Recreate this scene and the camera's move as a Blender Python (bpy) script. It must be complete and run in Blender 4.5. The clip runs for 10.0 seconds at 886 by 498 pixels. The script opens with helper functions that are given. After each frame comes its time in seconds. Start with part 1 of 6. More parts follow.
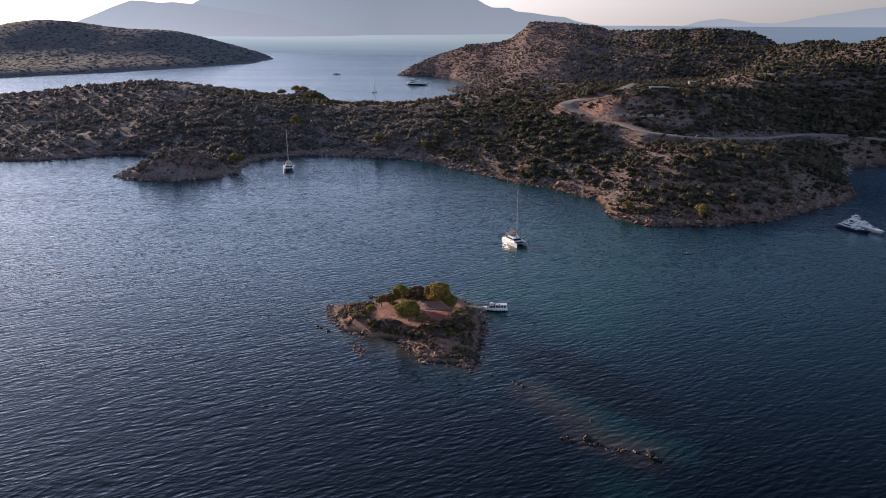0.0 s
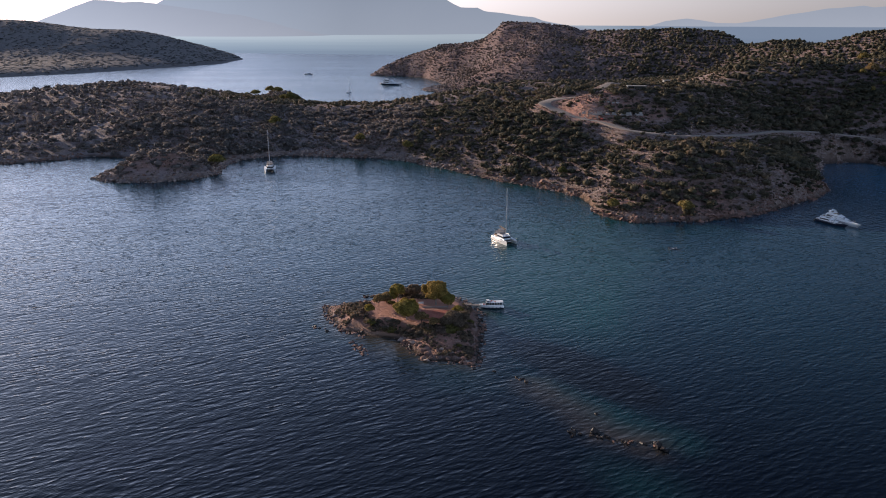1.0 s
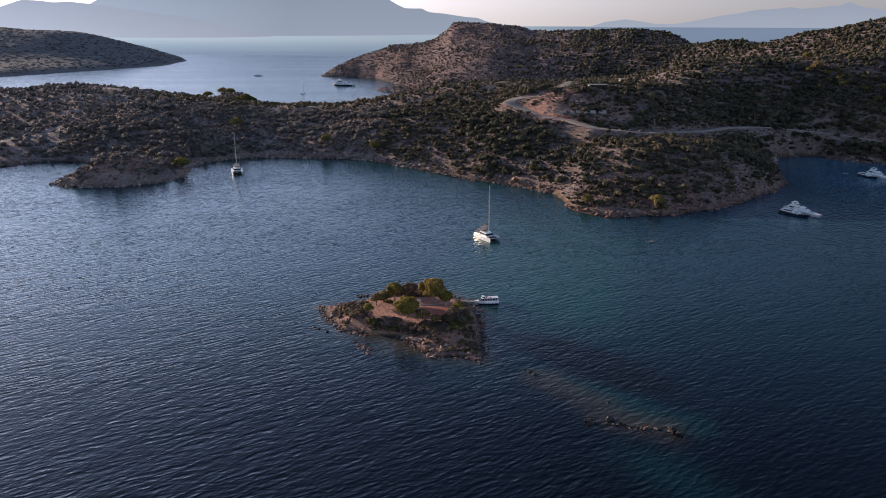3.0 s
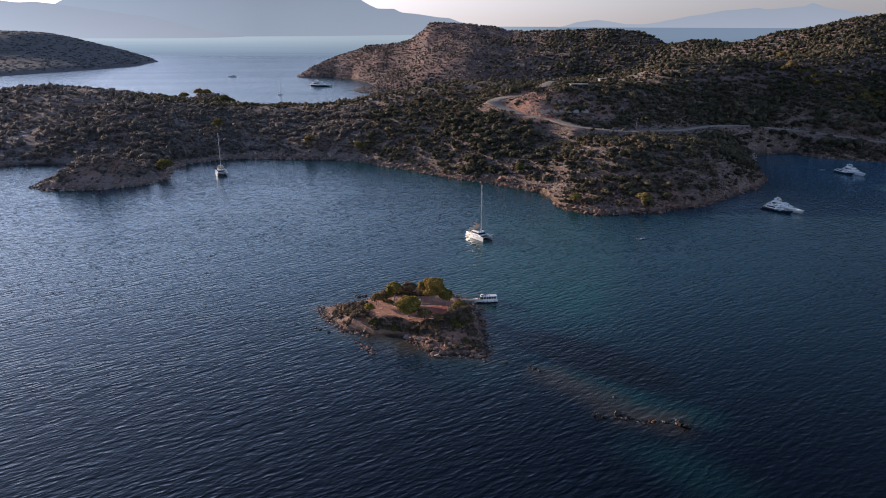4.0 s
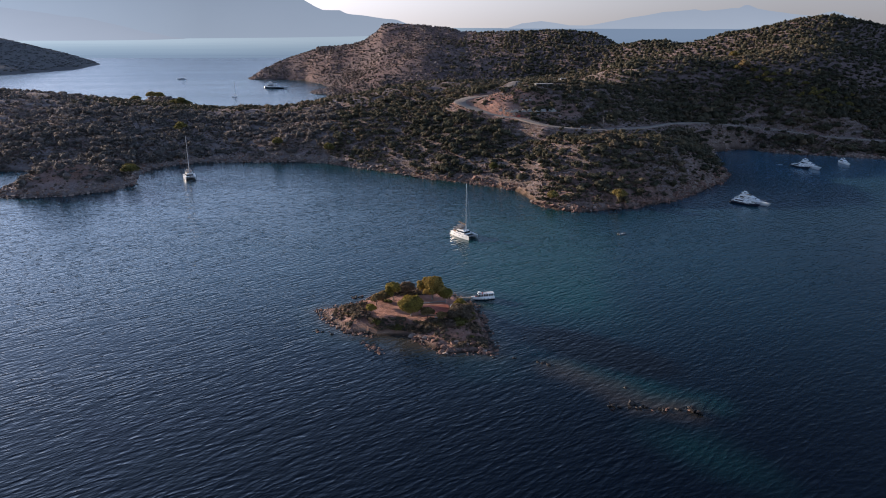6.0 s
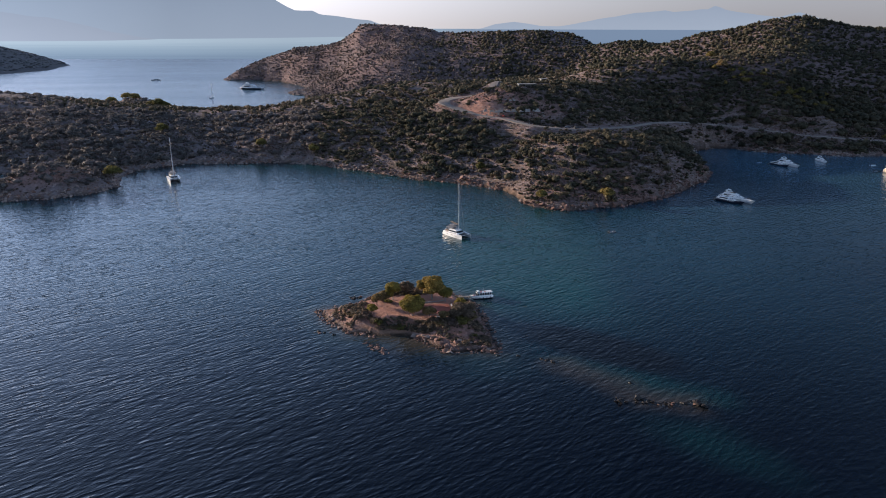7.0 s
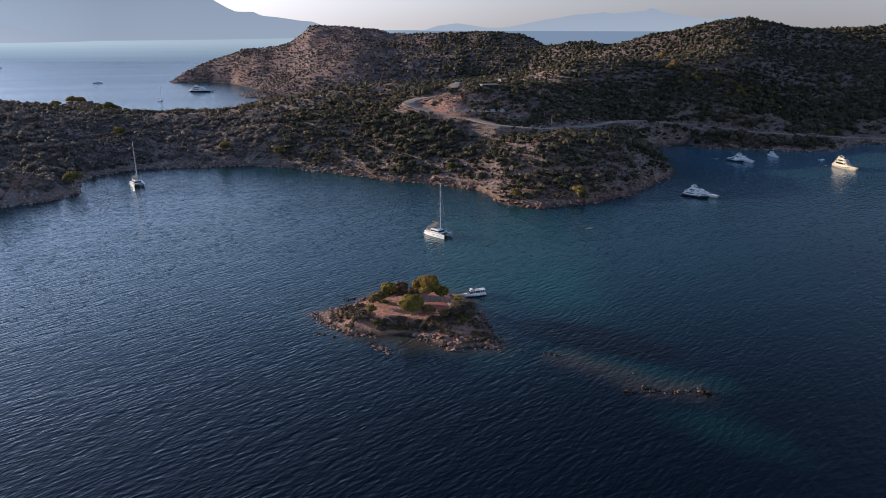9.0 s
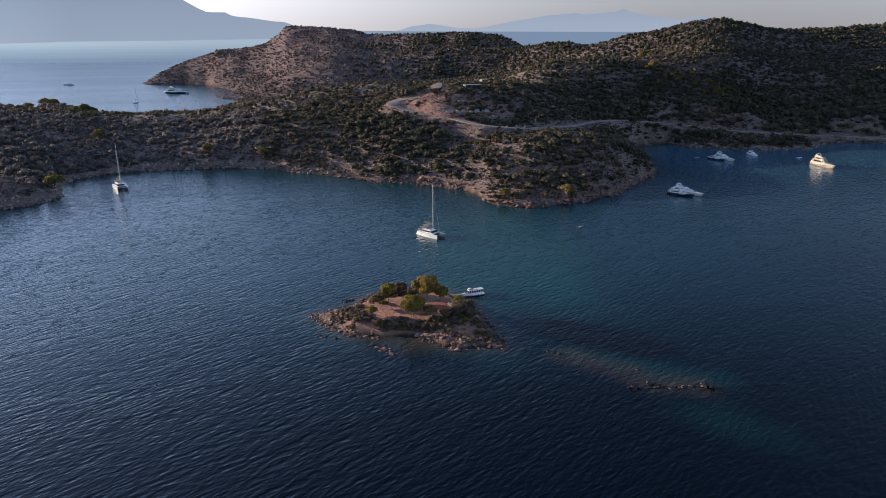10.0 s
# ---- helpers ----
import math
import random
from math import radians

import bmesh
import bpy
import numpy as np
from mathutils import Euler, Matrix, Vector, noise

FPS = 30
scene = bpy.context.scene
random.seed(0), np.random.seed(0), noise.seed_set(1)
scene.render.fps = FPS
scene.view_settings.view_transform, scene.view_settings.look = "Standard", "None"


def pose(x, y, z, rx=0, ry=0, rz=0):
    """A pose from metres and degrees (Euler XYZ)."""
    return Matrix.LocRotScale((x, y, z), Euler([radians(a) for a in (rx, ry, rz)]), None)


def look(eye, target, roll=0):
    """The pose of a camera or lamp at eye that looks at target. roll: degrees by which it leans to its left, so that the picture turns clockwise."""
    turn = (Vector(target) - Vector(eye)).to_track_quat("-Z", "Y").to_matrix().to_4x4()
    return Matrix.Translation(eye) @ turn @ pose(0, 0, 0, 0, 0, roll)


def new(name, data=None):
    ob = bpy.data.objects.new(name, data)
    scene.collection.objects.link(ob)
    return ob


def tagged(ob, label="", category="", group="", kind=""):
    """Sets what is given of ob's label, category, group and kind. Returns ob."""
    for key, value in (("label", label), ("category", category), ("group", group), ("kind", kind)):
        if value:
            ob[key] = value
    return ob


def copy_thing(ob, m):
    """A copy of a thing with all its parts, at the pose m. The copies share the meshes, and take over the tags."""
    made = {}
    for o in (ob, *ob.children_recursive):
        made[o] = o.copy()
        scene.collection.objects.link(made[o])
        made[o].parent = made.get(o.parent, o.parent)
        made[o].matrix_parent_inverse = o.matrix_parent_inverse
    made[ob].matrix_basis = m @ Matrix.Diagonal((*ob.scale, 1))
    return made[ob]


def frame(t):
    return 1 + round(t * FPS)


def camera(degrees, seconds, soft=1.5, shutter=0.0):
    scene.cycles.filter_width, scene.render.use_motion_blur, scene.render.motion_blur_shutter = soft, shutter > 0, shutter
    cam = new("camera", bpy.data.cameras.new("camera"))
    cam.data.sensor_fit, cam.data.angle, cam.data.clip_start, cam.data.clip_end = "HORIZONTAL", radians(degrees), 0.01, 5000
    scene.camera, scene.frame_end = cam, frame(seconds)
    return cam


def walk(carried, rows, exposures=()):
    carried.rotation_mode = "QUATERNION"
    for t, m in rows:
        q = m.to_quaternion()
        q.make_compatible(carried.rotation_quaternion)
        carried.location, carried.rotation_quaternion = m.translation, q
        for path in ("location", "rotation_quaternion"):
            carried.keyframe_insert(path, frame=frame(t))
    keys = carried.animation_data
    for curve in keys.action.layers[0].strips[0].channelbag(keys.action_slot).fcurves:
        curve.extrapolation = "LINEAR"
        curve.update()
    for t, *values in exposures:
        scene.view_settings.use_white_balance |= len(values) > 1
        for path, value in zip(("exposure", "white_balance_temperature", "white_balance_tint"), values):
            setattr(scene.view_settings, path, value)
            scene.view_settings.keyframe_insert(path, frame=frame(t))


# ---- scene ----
cam = camera(64.5, 10.0, 1.0)
PATH = [
    (0, (-11.05, -4.112, 89.637), (-11.422, -2.247, 89.019), 0.2),
    (0.5, (-14.913, -5.413, 89.566), (-15.243, -3.54, 88.947), 0.2),
    (1, (-18.904, -6.629, 89.426), (-19.194, -4.749, 88.808), 0.2),
    (1.5, (-22.858, -7.57, 89.513), (-23.107, -5.685, 88.895), 0.2),
    (2, (-26.711, -8.617, 89.288), (-26.923, -6.727, 88.671), 0.2),
    (2.5, (-30.365, -9.193, 88.913), (-30.542, -7.298, 88.297), 0.2),
    (4, (-42.344, -11.249, 88.574), (-42.41, -9.347, 87.96), 0.2),
    (4.5, (-46.244, -11.486, 88.425), (-46.274, -9.582, 87.812), 0.2),
    (5, (-50.27, -11.941, 88.309), (-50.263, -10.037, 87.697), 0.3),
    (5.5, (-54.093, -12.172, 88.149), (-54.05, -10.268, 87.538), 0.2),
    (7, (-66.074, -12.705, 87.826), (-65.923, -10.806, 87.218), 0.2),
    (7.5, (-70.032, -12.727, 87.776), (-69.842, -10.831, 87.169), 0.2),
    (8, (-73.973, -12.594, 87.541), (-73.745, -10.702, 86.935), 0.2),
    (8.5, (-77.826, -12.708, 87.71), (-77.561, -10.82, 87.104), 0.2),
    (9, (-81.621, -12.217, 87.402), (-81.319, -10.334, 86.798), 0.2),
    (9.5, (-85.747, -11.985, 87.222), (-85.408, -10.108, 86.62), 0.2),
    (10, (-89.46, -11.222, 87.345), (-89.087, -9.352, 86.743), 0.2),
]
walk(cam, [(t, look(eye, target, roll)) for t, eye, target, roll in PATH], [(0.0, 0.70, 5980, 14), (4.5, 0.75, 5720, 11), (10.0, 0.80, 5560, 9)])

# ---- light: low warm sun from ahead-left, clear hazy sky ----
SUN_AZ, SUN_EL = 60.0, 11.4         # degrees to the left of +y, degrees above the sea
world = bpy.data.worlds.new("sky")
scene.world = world
world.use_nodes = True
wn = world.node_tree
sky = wn.nodes.new("ShaderNodeTexSky")
sky.sky_type = "NISHITA"
sky.sun_disc = False
sky.sun_elevation = radians(SUN_EL)
sky.sun_rotation = radians(-SUN_AZ)
sky.altitude = 50
sky.air_density, sky.dust_density, sky.ozone_density = 1.0, 2.8, 3.0
wn.nodes["Background"].inputs["Strength"].default_value = 0.041
# sea haze: the sky pales to a pinkish white towards the horizon all round
tc, sep = wn.nodes.new("ShaderNodeTexCoord"), wn.nodes.new("ShaderNodeSeparateXYZ")
wn.links.new(tc.outputs["Generated"], sep.inputs[0])
hz, tint = wn.nodes.new("ShaderNodeValToRGB"), wn.nodes.new("ShaderNodeValToRGB")
for r_, stops in ((hz, ((0.0, (0.90,) * 3), (0.10, (0.76,) * 3), (0.27, (0.60,) * 3), (0.46, (0.43,) * 3), (0.65, (0.28,) * 3), (0.95, (0.10,) * 3))), (tint, ((0.0, (0.43, 0.38, 0.345)), (0.05, (0.55, 0.52, 0.505)), (0.13, (0.47, 0.57, 0.74)), (0.32, (0.32, 0.43, 0.64))))):
    while len(r_.color_ramp.elements) < len(stops):
        r_.color_ramp.elements.new(0.5)
    for el, (pos, col) in zip(r_.color_ramp.elements, stops):
        el.position, el.color = pos, (*col, 1)
    wn.links.new(sep.outputs[2], r_.inputs[0])
bright = wn.nodes.new("ShaderNodeVectorMath")
bright.operation = "SCALE"
# the haze is brighter towards the sun, as thin haze is
dot = wn.nodes.new("ShaderNodeVectorMath")
dot.operation = "DOT_PRODUCT"
wn.links.new(tc.outputs["Generated"], dot.inputs[0])
dot.inputs[1].default_value = (-math.sin(radians(SUN_AZ)), math.cos(radians(SUN_AZ)), 0)
half = wn.nodes.new("ShaderNodeMath")
half.operation = "MULTIPLY_ADD"
half.inputs[1].default_value, half.inputs[2].default_value = 0.5, 0.5
wn.links.new(dot.outputs["Value"], half.inputs[0])
cube = wn.nodes.new("ShaderNodeMath")
cube.operation = "POWER"
cube.inputs[1].default_value = 5.0
wn.links.new(half.outputs[0], cube.inputs[0])
# added fill: a second bright lobe opposite the sun, for slopes facing away from it
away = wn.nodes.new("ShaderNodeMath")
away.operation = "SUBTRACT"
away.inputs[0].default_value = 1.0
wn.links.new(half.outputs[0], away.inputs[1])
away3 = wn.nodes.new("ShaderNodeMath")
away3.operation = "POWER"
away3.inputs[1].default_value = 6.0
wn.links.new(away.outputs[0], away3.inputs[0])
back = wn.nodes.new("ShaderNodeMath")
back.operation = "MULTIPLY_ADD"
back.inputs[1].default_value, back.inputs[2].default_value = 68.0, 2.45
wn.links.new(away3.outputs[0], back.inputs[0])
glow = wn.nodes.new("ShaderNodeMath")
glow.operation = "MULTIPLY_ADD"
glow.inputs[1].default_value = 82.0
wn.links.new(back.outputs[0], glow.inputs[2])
wn.links.new(cube.outputs[0], glow.inputs[0])
# the lowest band stays bright all round
band = wn.nodes.new("ShaderNodeMapRange")
band.inputs["From Min"].default_value, band.inputs["From Max"].default_value = 0.03, 0.11
band.inputs["To Min"].default_value, band.inputs["To Max"].default_value = 8.0, 0.0
wn.links.new(sep.outputs[2], band.inputs["Value"])
total = wn.nodes.new("ShaderNodeMath")
wn.links.new(glow.outputs[0], total.inputs[0])
wn.links.new(band.outputs[0], total.inputs[1])
wn.links.new(total.outputs[0], bright.inputs["Scale"])
wn.links.new(tint.outputs[0], bright.inputs[0])
# and warmer there
warm = wn.nodes.new("ShaderNodeMix")
warm.data_type, warm.blend_type = "RGBA", "MULTIPLY"
warm.inputs[7].default_value = (1.12, 0.99, 0.92, 1)
wn.links.new(cube.outputs[0], warm.inputs[0])
wn.links.new(bright.outputs[0], warm.inputs[6])
veil = wn.nodes.new("ShaderNodeMix")
veil.data_type = "RGBA"
wn.links.new(hz.outputs[0], veil.inputs[0])
wn.links.new(sky.outputs[0], veil.inputs[6])
wn.links.new(warm.outputs[2], veil.inputs[7])
wn.links.new(veil.outputs[2], wn.nodes["Background"].inputs["Color"])
sun = new("sun", bpy.data.lights.new("sun", "SUN"))
sun.data.energy, sun.data.angle, sun.data.color = 4.6, radians(0.6), (1.0, 0.74, 0.50)
sd_ = Vector((-math.sin(radians(SUN_AZ)) * math.cos(radians(SUN_EL)), math.cos(radians(SUN_AZ)) * math.cos(radians(SUN_EL)), math.sin(radians(SUN_EL))))
sun.matrix_world = look(sd_ * 500, (0, 0, 0))


# ---- small numeric helpers ----
def vnoise(x, y, seed=0):
    """Smooth value noise in 0..1 for arrays."""
    xi, yi = np.floor(x).astype(np.int64), np.floor(y).astype(np.int64)
    fx, fy = x - xi, y - yi
    fx, fy = fx * fx * (3 - 2 * fx), fy * fy * (3 - 2 * fy)

    def h(a, b):
        n = (a * 374761393 + b * 668265263 + seed * 1274126177) & 0xFFFFFFFF
        n = ((n ^ (n >> 13)) * 1274126177) & 0xFFFFFFFF
        return ((n ^ (n >> 16)) & 0xFFFF) / 65535.0
    a, b, c, d = h(xi, yi), h(xi + 1, yi), h(xi, yi + 1), h(xi + 1, yi + 1)
    return (a * (1 - fx) + b * fx) * (1 - fy) + (c * (1 - fx) + d * fx) * fy


def fbm(x, y, scale, octaves=4, seed=0):
    out, amp, tot = 0, 1.0, 0
    for k in range(octaves):
        out = out + amp * vnoise(x / scale, y / scale, seed + k)
        tot, amp, scale = tot + amp, amp * 0.5, scale * 0.5
    return out / tot * 2 - 1


def smooth(a, b, x):
    u = np.clip((x - a) / (b - a), 0, 1)
    return u * u * (3 - 2 * u)


def inside_distance(poly, x, y):
    """Distance to the outline, positive inside."""
    P = np.array(poly, float)
    d, ins = np.full(x.shape, 1e9), np.zeros(x.shape, bool)
    for (ax, ay), (bx, by) in zip(P, np.roll(P, -1, 0)):
        ex, ey = bx - ax, by - ay
        u = np.clip(((x - ax) * ex + (y - ay) * ey) / (ex * ex + ey * ey), 0, 1)
        d = np.minimum(d, np.hypot(x - ax - u * ex, y - ay - u * ey))
        if ay != by:
            ins ^= ((ay > y) != (by > y)) & (x < ax + (y - ay) / (by - ay) * ex)
    return np.where(ins, d, -d)


def line_distance(line, x, y):
    """Distance to an open line and the interpolated third value there."""
    best, val = np.full(x.shape, 1e9), np.zeros(x.shape)
    for p, q in zip(line[:-1], line[1:]):
        ex, ey = q[0] - p[0], q[1] - p[1]
        u = np.clip(((x - p[0]) * ex + (y - p[1]) * ey) / (ex * ex + ey * ey), 0, 1)
        d = np.hypot(x - p[0] - u * ex, y - p[1] - u * ey)
        z = p[2] + u * (q[2] - p[2])
        val = np.where(d < best, z, val)
        best = np.minimum(d, best)
    return best, val


def mesh_from(name, verts, faces, mat, smooth_shade=False, attrs=None):
    """A mesh from arrays: faces is (n, 3) or (n, 4)."""
    me = bpy.data.meshes.new(name)
    faces = np.asarray(faces, np.int32)
    n, k = faces.shape
    me.vertices.add(len(verts))
    me.vertices.foreach_set("co", np.asarray(verts, np.float32).ravel())
    me.loops.add(n * k)
    me.loops.foreach_set("vertex_index", faces.ravel())
    me.polygons.add(n)
    me.polygons.foreach_set("loop_start", np.arange(0, n * k, k, dtype=np.int32))
    me.polygons.foreach_set("loop_total", np.full(n, k, np.int32))
    me.polygons.foreach_set("use_smooth", np.full(n, smooth_shade, bool))
    for key, v in (attrs or {}).items():
        a = me.attributes.new(key, "FLOAT", "POINT")
        a.data.foreach_set("value", np.asarray(v, np.float32))
    me.update()
    me.validate()
    me.materials.append(mat)
    return me


def part(name, bm, material, parent=None, label=""):
    me = bpy.data.meshes.new(name)
    bm.normal_update()
    bm.to_mesh(me)
    bm.free()
    me.materials.append(material)
    ob = new(name, me)
    ob.parent = parent
    if label:
        ob["label"] = label
    return ob


def empty(name, m=None):
    ob = new(name)
    ob.empty_display_size = 0.5
    if m is not None:
        ob.matrix_basis = m
    return ob


# ---- materials ----
def material(name, color, rough=0.8, metal=0.0, spec=0.5):
    m = bpy.data.materials.new(name)
    m.use_nodes = True
    b = m.node_tree.nodes["Principled BSDF"]
    b.inputs["Base Color"].default_value = (*color, 1)
    b.inputs["Roughness"].default_value = rough
    b.inputs["Metallic"].default_value = metal
    b.inputs["Specular IOR Level"].default_value = spec
    return m, m.node_tree, b


def node(nt, kind, **inputs):
    n = nt.nodes.new(kind)
    for k, v in inputs.items():
        n.inputs[k.replace("_", " ")].default_value = v
    return n


def coords(nt, scale=(1, 1, 1), turn=0.0):
    c = nt.nodes.new("ShaderNodeTexCoord")
    m = nt.nodes.new("ShaderNodeMapping")
    m.inputs["Scale"].default_value = scale
    m.inputs["Rotation"].default_value = (0, 0, radians(turn))
    nt.links.new(c.outputs["Object"], m.inputs["Vector"])
    return m.outputs[0]


def across(nt, along, apart, turn):
    """Object coordinates turned by some degrees and then divided by a length along and a length across."""
    c = nt.nodes.new("ShaderNodeTexCoord")
    m = nt.nodes.new("ShaderNodeMapping")
    m.vector_type = "TEXTURE"
    m.inputs["Scale"].default_value = (along, apart, 1)
    m.inputs["Rotation"].default_value = (0, 0, radians(turn))
    nt.links.new(c.outputs["Object"], m.inputs["Vector"])
    return m.outputs[0]


def ramp(nt, fac, stops):
    r = nt.nodes.new("ShaderNodeValToRGB")
    e = r.color_ramp.elements
    while len(e) < len(stops):
        e.new(0.5)
    for el, (p, c) in zip(e, stops):
        el.position, el.color = p, (*c, 1)
    nt.links.new(fac, r.inputs[0])
    return r.outputs[0]


def mix(nt, fac, a, b, mode="MIX"):
    m = nt.nodes.new("ShaderNodeMix")
    m.data_type, m.blend_type = "RGBA", mode
    for sock, v in ((m.inputs[0], fac), (m.inputs[6], a), (m.inputs[7], b)):
        if hasattr(v, "node"):
            nt.links.new(v, sock)
        elif isinstance(v, (int, float)):
            sock.default_value = v
        else:
            sock.default_value = (*v, 1)
    return m.outputs[2]


def math_(nt, op, a, b=0.0, c=0.0):
    m = nt.nodes.new("ShaderNodeMath")
    m.operation = op
    for sock, v in zip(m.inputs, (a, b, c)):
        if hasattr(v, "node"):
            nt.links.new(v, sock)
        else:
            sock.default_value = v
    return m.outputs[0]


def noise_tex(nt, vec, scale, detail=4.0, rough=0.6):
    n = node(nt, "ShaderNodeTexNoise", Scale=scale, Detail=detail, Roughness=rough)
    if vec is not None:
        nt.links.new(vec, n.inputs["Vector"])
    return n.outputs["Fac"]


def attribute(nt, key):
    a = nt.nodes.new("ShaderNodeAttribute")
    a.attribute_name = key
    return a.outputs["Fac"]


def bump(nt, bsdf, height, distance, strength=1.0):
    b = node(nt, "ShaderNodeBump", Strength=strength, Distance=distance)
    nt.links.new(height, b.inputs["Height"])
    nt.links.new(b.outputs[0], bsdf.inputs["Normal"])


def sea_material():
    m, nt, b = material("sea_water", (0.004, 0.017, 0.035), 0.06)
    b.inputs["IOR"].default_value = 1.333
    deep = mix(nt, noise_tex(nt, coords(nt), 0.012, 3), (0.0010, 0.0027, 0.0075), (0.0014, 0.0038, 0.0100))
    # mid grades the base colour brighter with distance, for sky reflection
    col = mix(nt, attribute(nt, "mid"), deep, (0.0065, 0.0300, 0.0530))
    # cove paints in the blue of sky mirrored by its waves
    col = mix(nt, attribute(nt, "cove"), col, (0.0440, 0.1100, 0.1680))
    col = mix(nt, attribute(nt, "shoal"), col, (0.0080, 0.051, 0.055))
    col = mix(nt, attribute(nt, "weed"), col, (0.0022, 0.0022, 0.0040))
    nt.links.new(mix(nt, attribute(nt, "bed"), col, (0.070, 0.058, 0.045)), b.inputs["Base Color"])
    # ripples: two sets of crests that cross at a slant, short chop on their backs and slow swell
    lane = noise_tex(nt, across(nt, 150, 45, 14), 1.0, 3)
    amp = ramp(nt, lane, [(0.3, (0.70,) * 3), (0.7, (1.0,) * 3)])
    w1 = noise_tex(nt, across(nt, 7.5, 2.1, 35), 1.0, 1.5, 0.4)
    crest = math_(nt, "SUBTRACT", 1.0, math_(nt, "ABSOLUTE", math_(nt, "MULTIPLY_ADD", w1, 2.6, -1.3)))
    w4 = noise_tex(nt, across(nt, 5.5, 1.7, 17), 1.0, 1.5, 0.4)
    cross_ = math_(nt, "SUBTRACT", 1.0, math_(nt, "ABSOLUTE", math_(nt, "MULTIPLY_ADD", w4, 2.6, -1.3)))
    w2 = noise_tex(nt, across(nt, 2.6, 1.0, 48), 1.0, 1.5, 0.5)
    w5 = noise_tex(nt, across(nt, 1.9, 0.9, 5), 1.0, 1, 0.5)
    w3 = noise_tex(nt, across(nt, 26, 8, 38), 1.0, 2)
    chop = math_(nt, "MULTIPLY_ADD", w2, 0.125, math_(nt, "MULTIPLY", w5, 0.05))
    h = math_(nt, "MULTIPLY_ADD", crest, 0.172, math_(nt, "MULTIPLY_ADD", cross_, 0.085, math_(nt, "MULTIPLY_ADD", w3, 0.20, chop)))
    streak = noise_tex(nt, across(nt, 420, 60, 8), 1.0, 4, 0.6)
    # unresolved waves widen the gloss of the far water
    gloss = ramp(nt, streak, [(0.35, (0.04,) * 3), (0.68, (0.11,) * 3)])
    nt.links.new(math_(nt, "MULTIPLY_ADD", attribute(nt, "far"), 0.16, gloss), b.inputs["Roughness"])
    calm = math_(nt, "MULTIPLY", amp, math_(nt, "MULTIPLY_ADD", attribute(nt, "far"), -0.5, 1.0))
    bump(nt, b, math_(nt, "MULTIPLY", h, calm), 1.0)
    return m


def ground_material():
    """Dry Mediterranean slope: pale limestone, reddish soil and dead grass."""
    m, nt, b = material("dry_rocky_slope", (0.2, 0.15, 0.1), 0.95, spec=0.15)
    v = coords(nt)
    soil = ramp(nt, noise_tex(nt, v, 0.03, 5), [(0.30, (0.195, 0.110, 0.096)), (0.5, (0.240, 0.158, 0.144)), (0.72, (0.300, 0.222, 0.208))])
    stone = ramp(nt, noise_tex(nt, v, 0.45, 6, 0.7), [(0.47, (0, 0, 0)), (0.60, (1, 1, 1))])
    col = mix(nt, math_(nt, "MULTIPLY", stone, 0.6), soil, (0.41, 0.345, 0.312))
    col = mix(nt, ramp(nt, noise_tex(nt, v, 0.15, 5, 0.7), [(0.42, (0, 0, 0)), (0.62, (0.85,) * 3)]), col, (0.125, 0.096, 0.070))
    col = mix(nt, ramp(nt, noise_tex(nt, v, 1.1, 4, 0.7), [(0.50, (0, 0, 0)), (0.60, (0.6,) * 3)]), col, (0.095, 0.080, 0.060))
    # broken ledges of pale rock along the slope
    ledge = ramp(nt, noise_tex(nt, coords(nt, (0.10, 0.32, 0.9)), 1.0, 5, 0.65), [(0.52, (0, 0, 0)), (0.60, (0.55,) * 3)])
    col = mix(nt, ledge, col, (0.35, 0.29, 0.275))
    shore = attribute(nt, "shore")
    col = mix(nt, math_(nt, "MULTIPLY", shore, 0.75), col, ramp(nt, noise_tex(nt, v, 0.6, 5, 0.7), [(0.35, (0.13, 0.092, 0.075)), (0.65, (0.34, 0.265, 0.225))]))
    col = mix(nt, attribute(nt, "beach"), col, (0.33, 0.215, 0.145))
    scree = math_(nt, "MULTIPLY", attribute(nt, "scree"), ramp(nt, noise_tex(nt, v, 0.22, 5, 0.7), [(0.40, (0.15,) * 3), (0.58, (1, 1, 1))]))
    col = mix(nt, scree, col, (0.290, 0.258, 0.262))
    col = mix(nt, attribute(nt, "red"), col, (0.49, 0.262, 0.195))
    # darker, duller ground in patches on the hills
    hill_tone = math_(nt, "MULTIPLY", attribute(nt, "hill_tone"), ramp(nt, noise_tex(nt, v, 0.09, 6, 0.7), [(0.30, (0.45,) * 3), (0.62, (1, 1, 1))]))
    col = mix(nt, hill_tone, col, (0.165, 0.122, 0.122))
    col = mix(nt, attribute(nt, "wet"), col, (0.05, 0.035, 0.025))
    nt.links.new(col, b.inputs["Base Color"])
    bump(nt, b, noise_tex(nt, v, 0.5, 8, 0.75), 2.6, 0.9)
    return m


